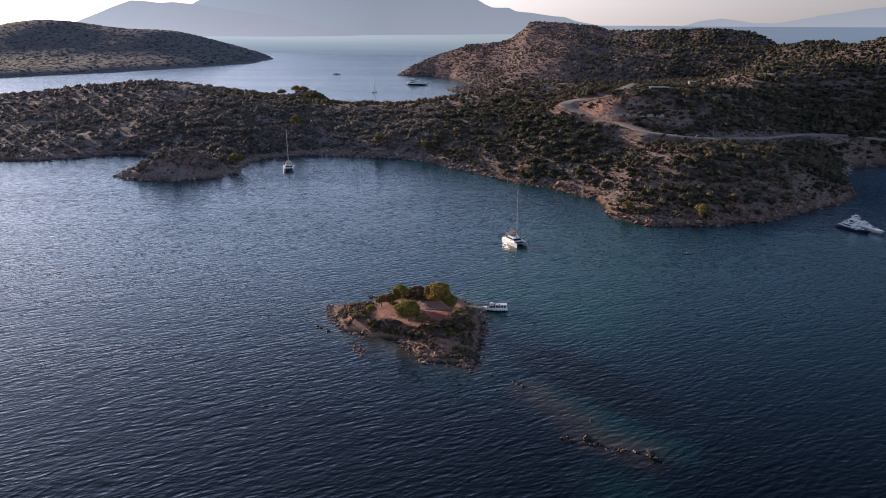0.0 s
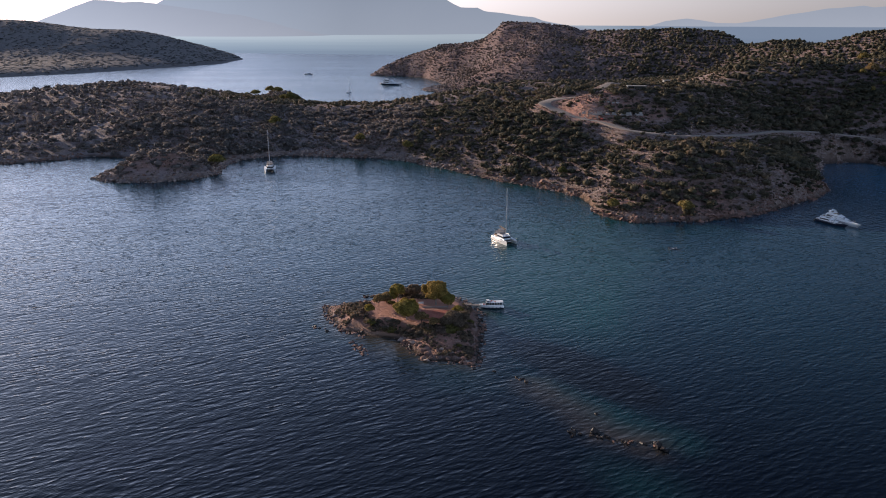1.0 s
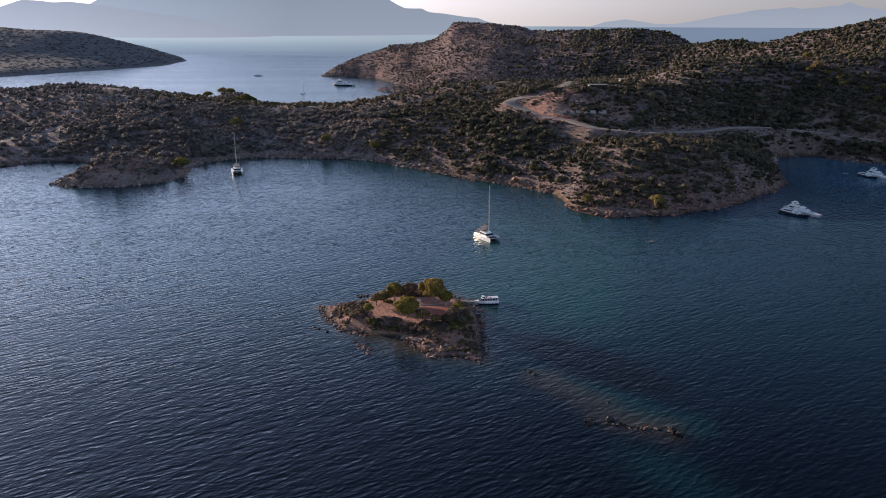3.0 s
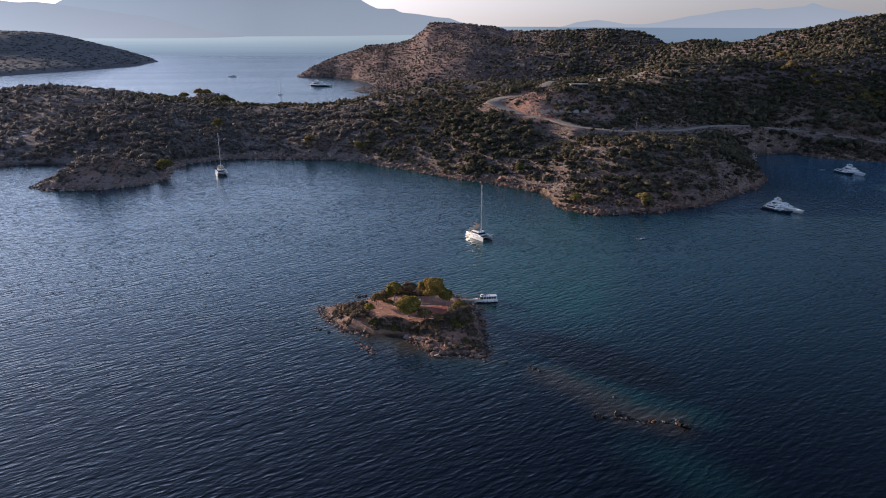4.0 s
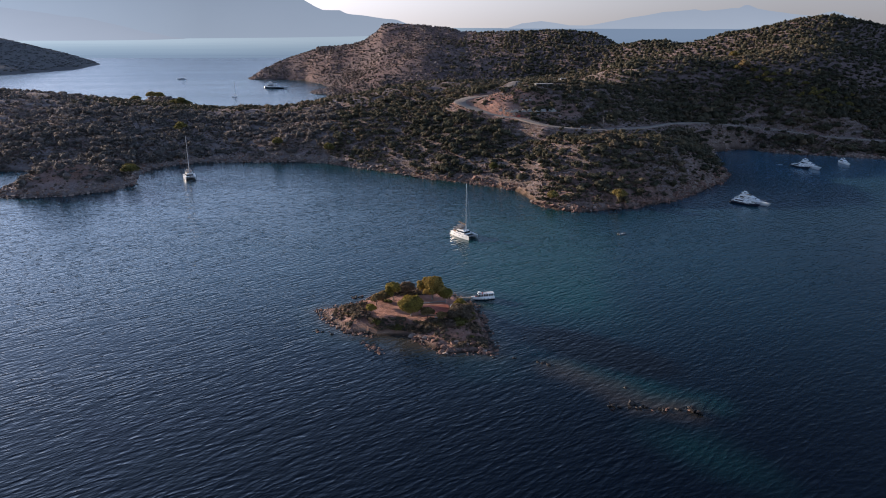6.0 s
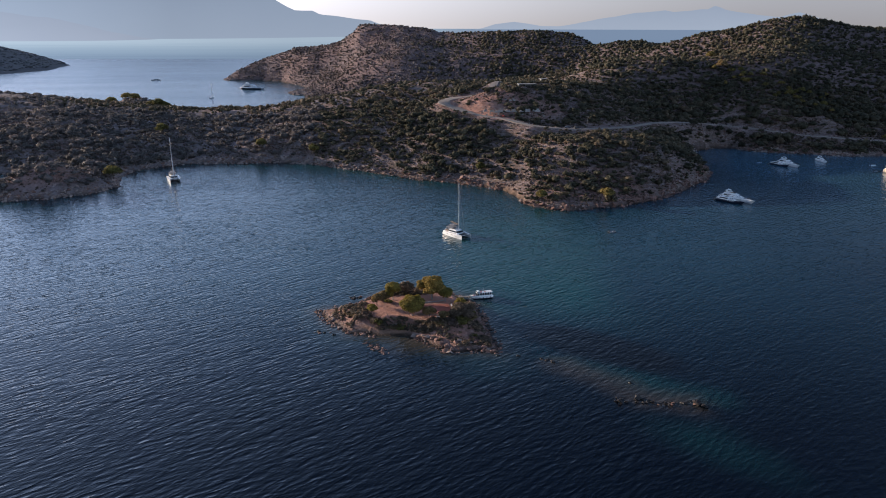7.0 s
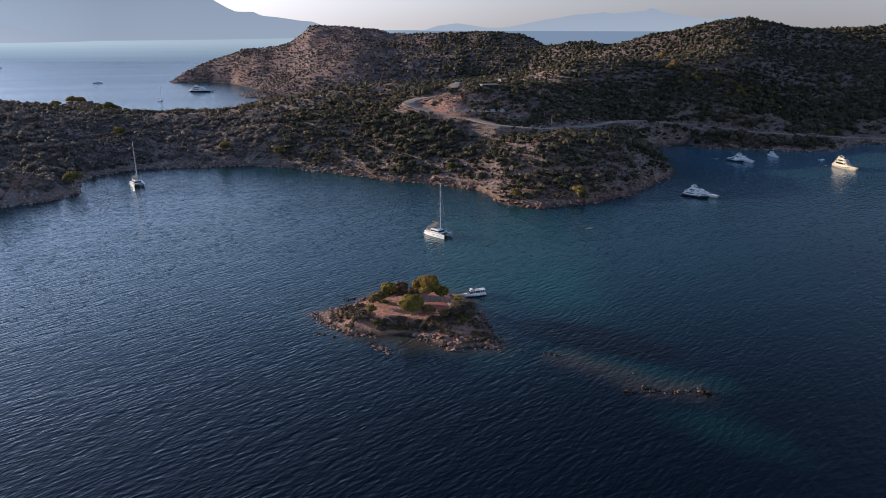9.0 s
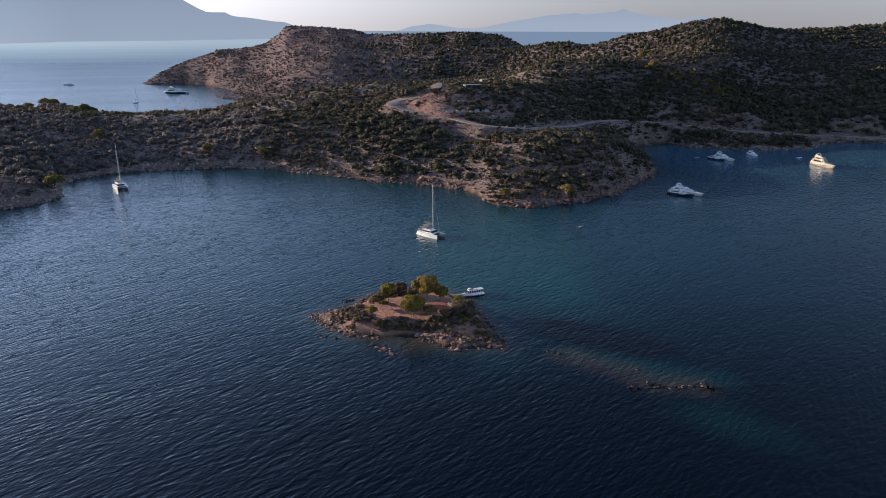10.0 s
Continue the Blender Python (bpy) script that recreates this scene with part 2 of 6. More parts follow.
def leaf_material(name, a, b_, c):
    """Foliage: hue by the plant's own tone, value by the clump."""
    m, nt, b = material(name, b_, 0.75, spec=0.2)
    col = ramp(nt, attribute(nt, "tone"), [(0.0, a), (0.55, b_), (1.0, c)])
    g = nt.nodes.new("ShaderNodeNewGeometry")
    dark = ramp(nt, g.outputs["Random Per Island"], [(0.0, (0.55,) * 3), (1.0, (1.35,) * 3)])
    col = mix(nt, 1.0, col, dark, "MULTIPLY")
    nt.links.new(col, b.inputs["Base Color"])
    through_light = nt.nodes.new("ShaderNodeBsdfTranslucent")
    nt.links.new(col, through_light.inputs["Color"])
    both = nt.nodes.new("ShaderNodeMixShader")
    both.inputs[0].default_value = 0.42
    nt.links.new(b.outputs[0], both.inputs[1])
    nt.links.new(through_light.outputs[0], both.inputs[2])
    nt.links.new(both.outputs[0], nt.nodes["Material Output"].inputs[0])
    return m


def mottled(name, a, b_, scale, rough=0.85, rel=0.0, spec=0.3, metal=0.0):
    m, nt, b = material(name, a, rough, metal, spec)
    v = coords(nt)
    n = noise_tex(nt, v, scale, 6, 0.65)
    n2 = noise_tex(nt, v, scale * 0.13, 3)
    f = math_(nt, "ADD", math_(nt, "MULTIPLY", n, 0.6), math_(nt, "MULTIPLY", n2, 0.4))
    nt.links.new(ramp(nt, f, [(0.32, a), (0.68, b_)]), b.inputs["Base Color"])
    if rel:
        bump(nt, b, n, rel)
    return m


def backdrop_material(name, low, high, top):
    """Far land with kilometres of haze painted into its glow: paler towards the water."""
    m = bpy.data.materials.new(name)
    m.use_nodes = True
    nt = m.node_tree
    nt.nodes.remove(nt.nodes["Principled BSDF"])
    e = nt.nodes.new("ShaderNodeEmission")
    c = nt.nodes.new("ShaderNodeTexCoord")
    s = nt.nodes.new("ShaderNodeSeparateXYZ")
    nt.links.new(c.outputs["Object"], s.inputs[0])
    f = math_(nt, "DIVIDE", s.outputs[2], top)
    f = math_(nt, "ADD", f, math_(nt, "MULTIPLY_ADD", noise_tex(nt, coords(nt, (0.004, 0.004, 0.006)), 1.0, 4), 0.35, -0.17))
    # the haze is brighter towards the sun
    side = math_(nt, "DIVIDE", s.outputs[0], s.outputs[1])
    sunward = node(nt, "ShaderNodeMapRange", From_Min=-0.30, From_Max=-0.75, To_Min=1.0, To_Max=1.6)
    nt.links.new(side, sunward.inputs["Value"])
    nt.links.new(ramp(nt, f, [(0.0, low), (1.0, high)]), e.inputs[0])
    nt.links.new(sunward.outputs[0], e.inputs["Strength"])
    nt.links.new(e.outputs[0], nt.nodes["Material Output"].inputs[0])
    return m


SEA = sea_material()
GROUND = ground_material()
SCRUB = leaf_material("scrub_leaves", (0.068, 0.066, 0.042), (0.110, 0.097, 0.061), (0.181, 0.136, 0.090))
PINE = leaf_material("tree_leaves", (0.140, 0.138, 0.032), (0.265, 0.205, 0.046), (0.37, 0.235, 0.075))
OLIVE = leaf_material("olive_leaves", (0.075, 0.078, 0.024), (0.145, 0.128, 0.038), (0.25, 0.19, 0.06))
DARKLEAF = leaf_material("shrub_leaves", (0.095, 0.079, 0.057), (0.155, 0.119, 0.083), (0.240, 0.167, 0.105))
# neck and bay scrub: haze painted in as paler, greyer leaves
HAZED = leaf_material("hazed_scrub_leaves", (0.122, 0.112, 0.100), (0.173, 0.151, 0.137), (0.226, 0.187, 0.167))
DRYSCRUB = leaf_material("dry_grey_scrub", (0.095, 0.078, 0.062), (0.140, 0.106, 0.083), (0.200, 0.142, 0.110))
# cape leaves greyed to carry the haze over the channel
CAPELEAF = leaf_material("hazed_cape_scrub", (0.135, 0.132, 0.130), (0.155, 0.150, 0.148), (0.175, 0.168, 0.166))
# far hill scrub: leaf colours lifted to stand for the haze before it
PALESCRUB = leaf_material("pale_hazed_scrub", (0.100, 0.084, 0.076), (0.135, 0.110, 0.097), (0.190, 0.145, 0.126))
DRYLEAF = leaf_material("dry_straw_leaves", (0.13, 0.10, 0.055), (0.19, 0.14, 0.065), (0.27, 0.19, 0.085))
PALEBARK = mottled("pale_bark", (0.24, 0.21, 0.18), (0.38, 0.34, 0.30), 3.0, 0.95)
BARK = mottled("bark", (0.06, 0.045, 0.035), (0.14, 0.11, 0.085), 3.0, 0.95)
ROCK = mottled("shore_rock", (0.080, 0.043, 0.034), (0.31, 0.190, 0.146), 0.9, 0.9, 0.25)
PALEROCK = mottled("pale_rock", (0.165, 0.122, 0.102), (0.38, 0.30, 0.258), 1.1, 0.9, 0.2)
WETROCK = mottled("wet_rock", (0.012, 0.010, 0.009), (0.04, 0.03, 0.024), 1.2, 0.5, 0.2)
ROAD = mottled("dusty_track", (0.20, 0.165, 0.137), (0.31, 0.262, 0.222), 0.5, 0.95)
CONCRETE = mottled("weathered_concrete", (0.24, 0.225, 0.205), (0.40, 0.375, 0.345), 0.6, 0.9)
SHELL = mottled("old_grey_concrete", (0.17, 0.17, 0.16), (0.28, 0.275, 0.26), 0.5, 0.95)
GEL = mottled("white_gelcoat", (0.74, 0.74, 0.72), (0.82, 0.82, 0.80), 0.35, 0.25, spec=0.5)
NAVY = mottled("dark_blue_gelcoat", (0.012, 0.016, 0.03), (0.02, 0.026, 0.045), 0.4, 0.2)
TINT = mottled("tinted_glass", (0.008, 0.01, 0.013), (0.016, 0.018, 0.022), 0.5, 0.08)
ALU = mottled("mast_aluminium", (0.42, 0.42, 0.425), (0.54, 0.54, 0.545), 0.7, 0.45, metal=0.2)
STEEL = mottled("steel_wire", (0.22, 0.22, 0.23), (0.34, 0.34, 0.34), 2.0, 0.35, metal=0.9)
CANVAS = mottled("tan_canvas", (0.20, 0.15, 0.11), (0.30, 0.23, 0.17), 1.2, 0.9)
BAG = mottled("brown_sail_bag", (0.10, 0.078, 0.062), (0.16, 0.122, 0.10), 1.2, 0.9)
GREYCANVAS = mottled("grey_canvas", (0.16, 0.16, 0.17), (0.24, 0.24, 0.25), 1.2, 0.9)
NET = mottled("trampoline_net", (0.03, 0.03, 0.032), (0.06, 0.06, 0.06), 3.0, 0.95)
# warm tint of the low sun put into the large yacht's gelcoat
SUN_GEL = mottled("sunlit_gelcoat", (0.42, 0.365, 0.275), (0.48, 0.42, 0.315), 0.35, 0.25, spec=0.5)
TEAK = mottled("teak_deck", (0.22, 0.13, 0.07), (0.34, 0.22, 0.13), 1.5, 0.7)
RUBBER = mottled("black_rubber", (0.015, 0.015, 0.016), (0.035, 0.035, 0.036), 2.0, 0.7)
REDCLOTH = mottled("faded_red_cover", (0.30, 0.05, 0.04), (0.42, 0.09, 0.07), 1.5, 0.9)
PATIO = mottled("terracotta_paving", (0.28, 0.095, 0.07), (0.40, 0.15, 0.11), 0.8, 0.9)
WHITEWASH = mottled("whitewashed_masonry", (0.62, 0.60, 0.57), (0.78, 0.77, 0.74), 0.9, 0.9)
WOOD = mottled("grey_planks", (0.20, 0.17, 0.14), (0.34, 0.30, 0.26), 1.4, 0.85)
# cape hillside: base colour lifted to grey in place of haze
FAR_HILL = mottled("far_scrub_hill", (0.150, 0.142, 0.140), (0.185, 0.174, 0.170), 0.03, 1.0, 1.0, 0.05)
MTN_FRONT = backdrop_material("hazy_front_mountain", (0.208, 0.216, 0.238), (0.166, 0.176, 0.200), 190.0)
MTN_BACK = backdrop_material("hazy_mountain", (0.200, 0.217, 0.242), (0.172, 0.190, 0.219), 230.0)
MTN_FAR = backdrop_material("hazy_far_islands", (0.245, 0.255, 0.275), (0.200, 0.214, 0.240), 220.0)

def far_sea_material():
    """Water kilometres away, glowing with painted haze: paler towards the far shore, bluer away from the sun."""
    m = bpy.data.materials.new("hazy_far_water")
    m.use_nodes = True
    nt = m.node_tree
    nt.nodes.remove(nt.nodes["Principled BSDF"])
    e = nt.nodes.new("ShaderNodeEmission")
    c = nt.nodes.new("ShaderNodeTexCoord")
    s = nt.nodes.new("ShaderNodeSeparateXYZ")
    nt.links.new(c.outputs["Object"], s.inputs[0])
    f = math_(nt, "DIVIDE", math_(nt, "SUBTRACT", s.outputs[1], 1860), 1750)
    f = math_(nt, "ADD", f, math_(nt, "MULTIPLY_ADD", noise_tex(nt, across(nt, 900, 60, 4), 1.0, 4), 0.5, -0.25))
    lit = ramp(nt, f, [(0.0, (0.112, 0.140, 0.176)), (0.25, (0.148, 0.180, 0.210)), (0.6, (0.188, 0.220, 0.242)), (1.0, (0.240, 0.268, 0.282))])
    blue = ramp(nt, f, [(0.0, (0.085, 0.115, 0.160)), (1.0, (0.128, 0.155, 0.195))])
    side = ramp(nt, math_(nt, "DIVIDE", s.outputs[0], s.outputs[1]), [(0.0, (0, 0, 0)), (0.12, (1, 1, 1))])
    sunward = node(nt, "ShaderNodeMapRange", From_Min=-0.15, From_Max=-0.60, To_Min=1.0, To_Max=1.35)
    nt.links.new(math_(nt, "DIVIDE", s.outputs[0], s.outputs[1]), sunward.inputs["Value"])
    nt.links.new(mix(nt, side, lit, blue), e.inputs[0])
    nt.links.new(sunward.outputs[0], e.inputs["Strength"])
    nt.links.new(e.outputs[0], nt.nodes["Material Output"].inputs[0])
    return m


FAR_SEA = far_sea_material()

# ---- plan of the coast ----
COAST = [(-391, 392), (-371, 394), (-357, 403), (-344, 414), (-331, 428), (-300, 430), (-268, 412), (-284, 382), (-287, 366), (-274, 359), (-260, 358),
         (-248, 362), (-234, 369), (-226, 375), (-220, 390), (-226, 409), (-226, 432), (-215, 446), (-198, 455), (-174, 456), (-140, 457.5), (-117, 452)]
BAY = [(-100, 438), (-70, 416), (-48, 398), (-30, 389), (-14, 379), (-4, 366), (0, 350), (3, 338), (12, 325), (25, 320), (40, 323), (57, 328), (72, 337),
       (85, 347), (98, 358), (112, 373), (124, 387), (133, 400), (138, 425), (148, 460), (158, 486), (175, 494), (191, 495), (200, 482), (213, 475)]
COVE = [(233, 468), (251, 460), (272, 457), (293, 460), (310, 474), (332, 483), (350, 479), (375, 466), (410, 440), (480, 390), (640, 330), (900, 260), (1500, 250), (1700, 900)]
NORTH = [(1200, 1350), (700, 1420), (300, 1330), (50, 1400), (-150, 1440), (-290, 1360), (-330, 1270), (-337, 1215), (-327, 1184), (-311, 1190), (-272, 1184), (-235, 1168), (-216, 1123), (-200, 1096), (-183, 1045), (-186, 1000), (-198, 962),
         (-186, 936), (-170, 926), (-165, 850), (-185, 760), (-230, 715), (-280, 745), (-335, 850), (-366, 896), (-385, 880), (-372, 800), (-410, 740), (-500, 770), (-620, 770),
         (-800, 700), (-1000, 560), (-1000, 380), (-700, 350), (-500, 385)]
MAINLAND = COAST + BAY + COVE + NORTH
# hills: centre x, y, spread x, y, height
NECK_HILLS = [(-480, 600, 110, 60, 16), (-400, 640, 60, 60, 13), (-330, 560, 70, 60, 13), (-250, 600, 60, 70, 7.5), (-200, 575, 50, 50, 3), (-120, 590, 60, 60, 15),
              (-60, 560, 50, 60, 8), (-100, 490, 40, 30, 10), (-300, 480, 60, 40, 7), (-254, 381, 20, 16, 14), (-560, 520, 90, 60, 10), (-320, 780, 30, 60, 5)]
HEADLAND_HILLS = [(10, 520, 38, 38, 20), (0, 470, 38, 30, 14), (50, 408, 40, 28, 10), (75, 375, 40, 25, 7), (20, 385, 40, 25, 5), (110, 390, 25, 25, 7), (90, 465, 40, 40, 15),
                  (-30, 440, 30, 25, 4), (70, 530, 40, 35, 20), (-20, 620, 60, 60, 22), (60, 700, 80, 60, 21), (120, 800, 60, 60, 20), (0, 850, 60, 50, 14), (-80, 760, 60, 50, 13)]
EAST_HILLS = [(150, 600, 60, 50, 48), (220, 570, 45, 40, 14), (290, 620, 55, 45, 41), (330, 710, 60, 55, 48), (352, 716, 26, 40, 6), (250, 760, 60, 60, 47), (410, 720, 60, 60, 38), (500, 700, 70, 60, 40),
              (270, 880, 60, 60, 33), (230, 500, 40, 30, 11), (400, 580, 60, 50, 28), (620, 700, 90, 80, 55), (900, 700, 180, 160, 64), (550, 520, 100, 60, 9), (500, 600, 60, 50, 15),
              (280, 560, 35, 30, 16), (700, 1000, 150, 120, 27), (450, 1050, 140, 120, 61), (1000, 1000, 200, 180, 37)]
WEST_HILLS = [(180, 990, 60, 45, 30), (120, 960, 45, 40, 16), (235, 920, 45, 45, 22), (155, 1045, 45, 40, 12)]
# crest of the far stony hill: x, y, height; and where its slope begins: x, y
RIDGE = [(-345, 1217, -4), (-337, 1216, 0), (-319, 1212, 12), (-276, 1202, 33), (-246, 1196, 42), (-219, 1190, 50.5), (-172, 1186, 54.5), (-141, 1183, 61), (-121, 1181, 73), (-108, 1180, 84.5), (-98, 1176, 87),
         (-48, 1148, 86.5), (-7, 1124, 82.5), (20, 1107, 77.5), (107, 1048, 76.5), (148, 1020, 79.5), (175, 1003, 77), (198, 991, 74), (240, 960, 50), (290, 930, 10)]
RIDGE_FOOT = [(-345, 1212), (-310, 1188), (-272, 1182), (-235, 1164), (-216, 1118), (-200, 1085), (-190, 1030), (-170, 975), (-140, 925), (-105, 895), (-60, 880), (100, 870), (300, 850)]
TRACK = [(40, 648, 36.5), (33, 610, 40), (24, 575, 43), (16, 545, 41), (10, 530, 39), (-3, 520, 37), (-18, 513, 36), (-25, 500, 34.5), (-17, 487, 31.5), (-2, 467, 29), (12, 456, 28), (27, 438, 26), (45, 435, 24.5), (60, 440, 23), (80, 451, 22),
         (99, 460, 21.5), (130, 491, 20), (162, 505, 18), (209, 512, 13), (232, 501, 10.5), (249, 496, 9), (290, 484, 7), (330, 490, 4), (350, 489, 3), (372, 476, 2.5), (420, 450, 2.5)]
ISLAND = [(-89, 199), (-87, 192), (-82, 185), (-79, 180.5), (-74, 180.5), (-70, 178.5), (-66, 178), (-61, 178), (-57, 173), (-53, 169), (-49, 166), (-43, 166), (-37, 165.5), (-35, 168),
          (-36.5, 175), (-37, 185), (-38, 195), (-40, 202), (-44, 209), (-50, 213.5), (-61, 215.5), (-68, 214), (-72, 210), (-76, 204.5), (-82, 201.5)]
REEF = [(-37, 166, 0.0), (-23, 158, 0.0), (-10, 145, 0.0), (-8, 137, 0.0), (2, 134, 0.0), (10, 132, 0.0), (22, 126, 0.0)]


def land_height(x, y):
    """Height of the mainland; below the sea outside its coast."""
    d = inside_distance(MAINLAND, x, y)
    d = d + 3.5 * fbm(x, y, 22, 3, 5) * smooth(900, 500, y)
    h = 2.0 + 0 * x
    for a, b, s, r, v in NECK_HILLS + HEADLAND_HILLS + EAST_HILLS + WEST_HILLS:
        h = h + v * np.exp(-0.5 * (((x - a) / s) ** 2 + ((y - b) / r) ** 2))
    h = h * (1 - np.exp(-np.maximum(d, 0) / (16 + 30 * smooth(800, 930, y))))
    R = np.array(RIDGE, float)
    # the crest of the cape end lies well behind its shore
    back_by = 75 * smooth(-340, -262, R[:, 0]) * smooth(-98, -170, R[:, 0])
    R[:, 2] = 88 - (88 - R[:, 2]) * (R[:, 1] + 12 + back_by) / (R[:, 1] + 12)
    R[:, 1] += back_by
    zc, yc, y0 = np.interp(x, R[:, 0], R[:, 2]), np.interp(x, R[:, 0], R[:, 1]), np.interp(x, [p[0] for p in RIDGE_FOOT], [p[1] for p in RIDGE_FOOT])
    up = np.clip((y - y0) / (yc - y0), 0, 1)
    gully = fbm(x + 0.35 * y, y, 75, 3, 51) * 4 * up * (1 - up)
    far = zc * up ** 0.82 * (1 + 0.20 * gully) * (1 - 0.85 * smooth(0, 150, y - yc)) * (1 - np.exp(-np.maximum(d, 0) / (7 + 46 * smooth(-240, -165, x) * smooth(1185, 1110, y))))
    far = np.where((x < -344) | (x > 288), 0, far)
    h = np.maximum(h, far) + 1.2 * np.exp(-np.abs(h - far) / 5) * (far > 5)
    rough = np.clip(d / 30, 0, 1)
    h = h + rough * (1.8 * fbm(x, y, 55, 3, 11) * smooth(1150, 900, y) + 0.9 * fbm(x, y, 14, 3, 21)) + 0.9 * smooth(0, 3, d) * (0.6 + vnoise(x / 6, y / 6, 3))
    h = np.where(d > 0, h, np.maximum(d * 0.35, -8))
    rd, rz = line_distance(TRACK, x, y)
    # the bank between the road and the cove falls evenly to the water
    below = (x > 170) & (x < 420) & (d > 0) & (y < np.interp(x, [p[0] for p in TRACK[17:]], [p[1] for p in TRACK[17:]]))
    h = np.where(below, np.minimum(h, rz * d / (d + rd + 0.01) + 0.8 * vnoise(x / 5, y / 5, 71)), h)
    k = smooth(13 + np.where(below, 0, 10 * smooth(130, 170, x)), 3.2, rd) * (d > 0)
    return h * (1 - k) + rz * k, d, rd


def island_height(x, y):
    d = inside_distance(ISLAND, x, y) + 0.8 * fbm(x, y, 6, 3, 4)
    top = 3.4 * smooth(0.5, 9, d) * smooth(-86, -70, x) * smooth(166, 184, y) + 0.7 * smooth(0, 2, d)
    z = top + 0.25 * fbm(x, y, 3, 3, 9) * smooth(0, 2, d)
    terrace = smooth(4, 8, d) * smooth(180, 186, y)
    z = z * (1 - terrace) + (3.1 + 0.1 * fbm(x, y, 5, 2, 2)) * terrace
    return np.where(d > 0, z, np.maximum(d * 0.3, -4)), d


def grid(xs, ys):
    X, Y = np.meshgrid(xs, ys)
    n, m = len(xs), len(ys)
    i = np.arange((m - 1) * (n - 1))
    a = (i // (n - 1)) * n + i % (n - 1)
    return X.ravel(), Y.ravel(), np.stack([a, a + 1, a + n + 1, a + n], 1)


def steps(*spans):
    out = []
    for a, b, s in spans:
        out.append(np.arange(a, b, s))
    return np.concatenate(out + [np.array([spans[-1][1]])])


def used_only(V, F, attrs):
    keep = np.unique(F)
    back = np.full(len(V), -1, np.int64)
    back[keep] = np.arange(len(keep))
    return V[keep], back[F], {k: v[keep] for k, v in attrs.items()}


# ---- sea ----
def build_sea():
    xs = steps((-9000, -1500, 500), (-1500, -250, 40), (-250, 250, 2.5), (250, 1500, 40), (1500, 9000, 500))
    ys = steps((-3000, -100, 300), (-100, 60, 20), (60, 470, 2.5), (470, 1500, 40), (1500, 5250, 150))
    x, y, F = grid(xs, ys)
    z = 62 * np.clip((np.hypot(x, y) + 0.55 * np.minimum(x, 0) - 2700) / 2000, 0, 1) ** 1.6 * (y > 0)
    di = -inside_distance(ISLAND, x, y)
    dr, _ = line_distance(REEF, x, y)
    dm = -inside_distance(MAINLAND, x, y)
    wob = 5 * fbm(x, y, 18, 3, 31)
    # sandy shallows: the lane from the small beach past the islet, a strip behind the reef, a patch before it
    lane = np.abs(x - (-14 + 0.13 * (y - 250)) + 12 * fbm(x, y, 60, 2, 44))
    shoal = 1.05 * smooth(42, 8, lane) * smooth(165, 205, y + 0.55 * x) * smooth(365, 270, y)
    shoal = shoal + 0.55 * smooth(26, 0, dm + 1.6 * wob) * smooth(40, -60, x) + 0.35 * smooth(12, 2, di + wob)
    behind, _ = line_distance([(-26, 167, 0.0), (-17, 161, 0.0), (-6, 150, 0.0), (3, 141, 0.0), (14, 137, 0.0)], x, y)
    shoal = shoal + 0.42 * smooth(8, 0.5, behind + 0.6 * wob) + 0.42 * smooth(14, 3, np.hypot((x - 6) / 1.3, (y - 114 + 0.7 * (x - 6)) / 1.1) + 0.9 * wob)
    shoal = shoal + 0.16 * smooth(12, 3, np.hypot((x + 40) / 1.5, y - 155) + wob)
    shoal = shoal + 0.30 * smooth(165, 250, y) * smooth(-300, -80, x) * smooth(120, 0, x)
    along, off = (x + 7) * 0.80 - (y - 167) * 0.60, (x + 7) * 0.60 + (y - 167) * 0.80
    weed = smooth(1.15, 0.7, np.hypot(along / 27, off / 9.5) + 0.05 * wob)
    shoal = shoal * (0.6 + 0.55 * vnoise(x / 11, y / 11, 8)) * (1 - 0.95 * weed)
    crown_, _ = line_distance([(-21, 157, 0.0), (-13, 149, 0.0), (-8, 143, 0.0), (-4, 137, 0.0), (6, 133.5, 0.0)], x, y)
    bed = 0.62 * smooth(8.0, 0.8, crown_ + 0.35 * wob) * (0.45 + 0.55 * vnoise(x / 3, y / 3, 6)) + 0.12 * smooth(13, 2, di + wob)
    bed = bed + 0.7 * smooth(6, 0, di + 0.5 * wob) * (0.4 + 0.6 * vnoise(x / 3, y / 3, 16)) + 0.35 * smooth(10, 2, np.hypot(x + 62, y - 171) + 0.4 * wob)
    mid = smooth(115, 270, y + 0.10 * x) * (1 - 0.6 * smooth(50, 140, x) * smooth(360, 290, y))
    V = np.stack([x, y, z], 1)
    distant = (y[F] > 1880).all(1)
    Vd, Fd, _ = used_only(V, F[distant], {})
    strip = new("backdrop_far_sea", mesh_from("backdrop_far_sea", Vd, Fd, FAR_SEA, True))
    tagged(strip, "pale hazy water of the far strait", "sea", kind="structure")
    F = F[~distant]
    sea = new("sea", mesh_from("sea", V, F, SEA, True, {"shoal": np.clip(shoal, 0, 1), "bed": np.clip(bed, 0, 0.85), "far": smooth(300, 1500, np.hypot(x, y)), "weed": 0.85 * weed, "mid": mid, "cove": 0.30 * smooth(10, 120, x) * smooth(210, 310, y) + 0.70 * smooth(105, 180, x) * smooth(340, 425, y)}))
    tagged(sea, "rippled deep blue sea, teal over the shoals", "sea", kind="structure")


build_sea()


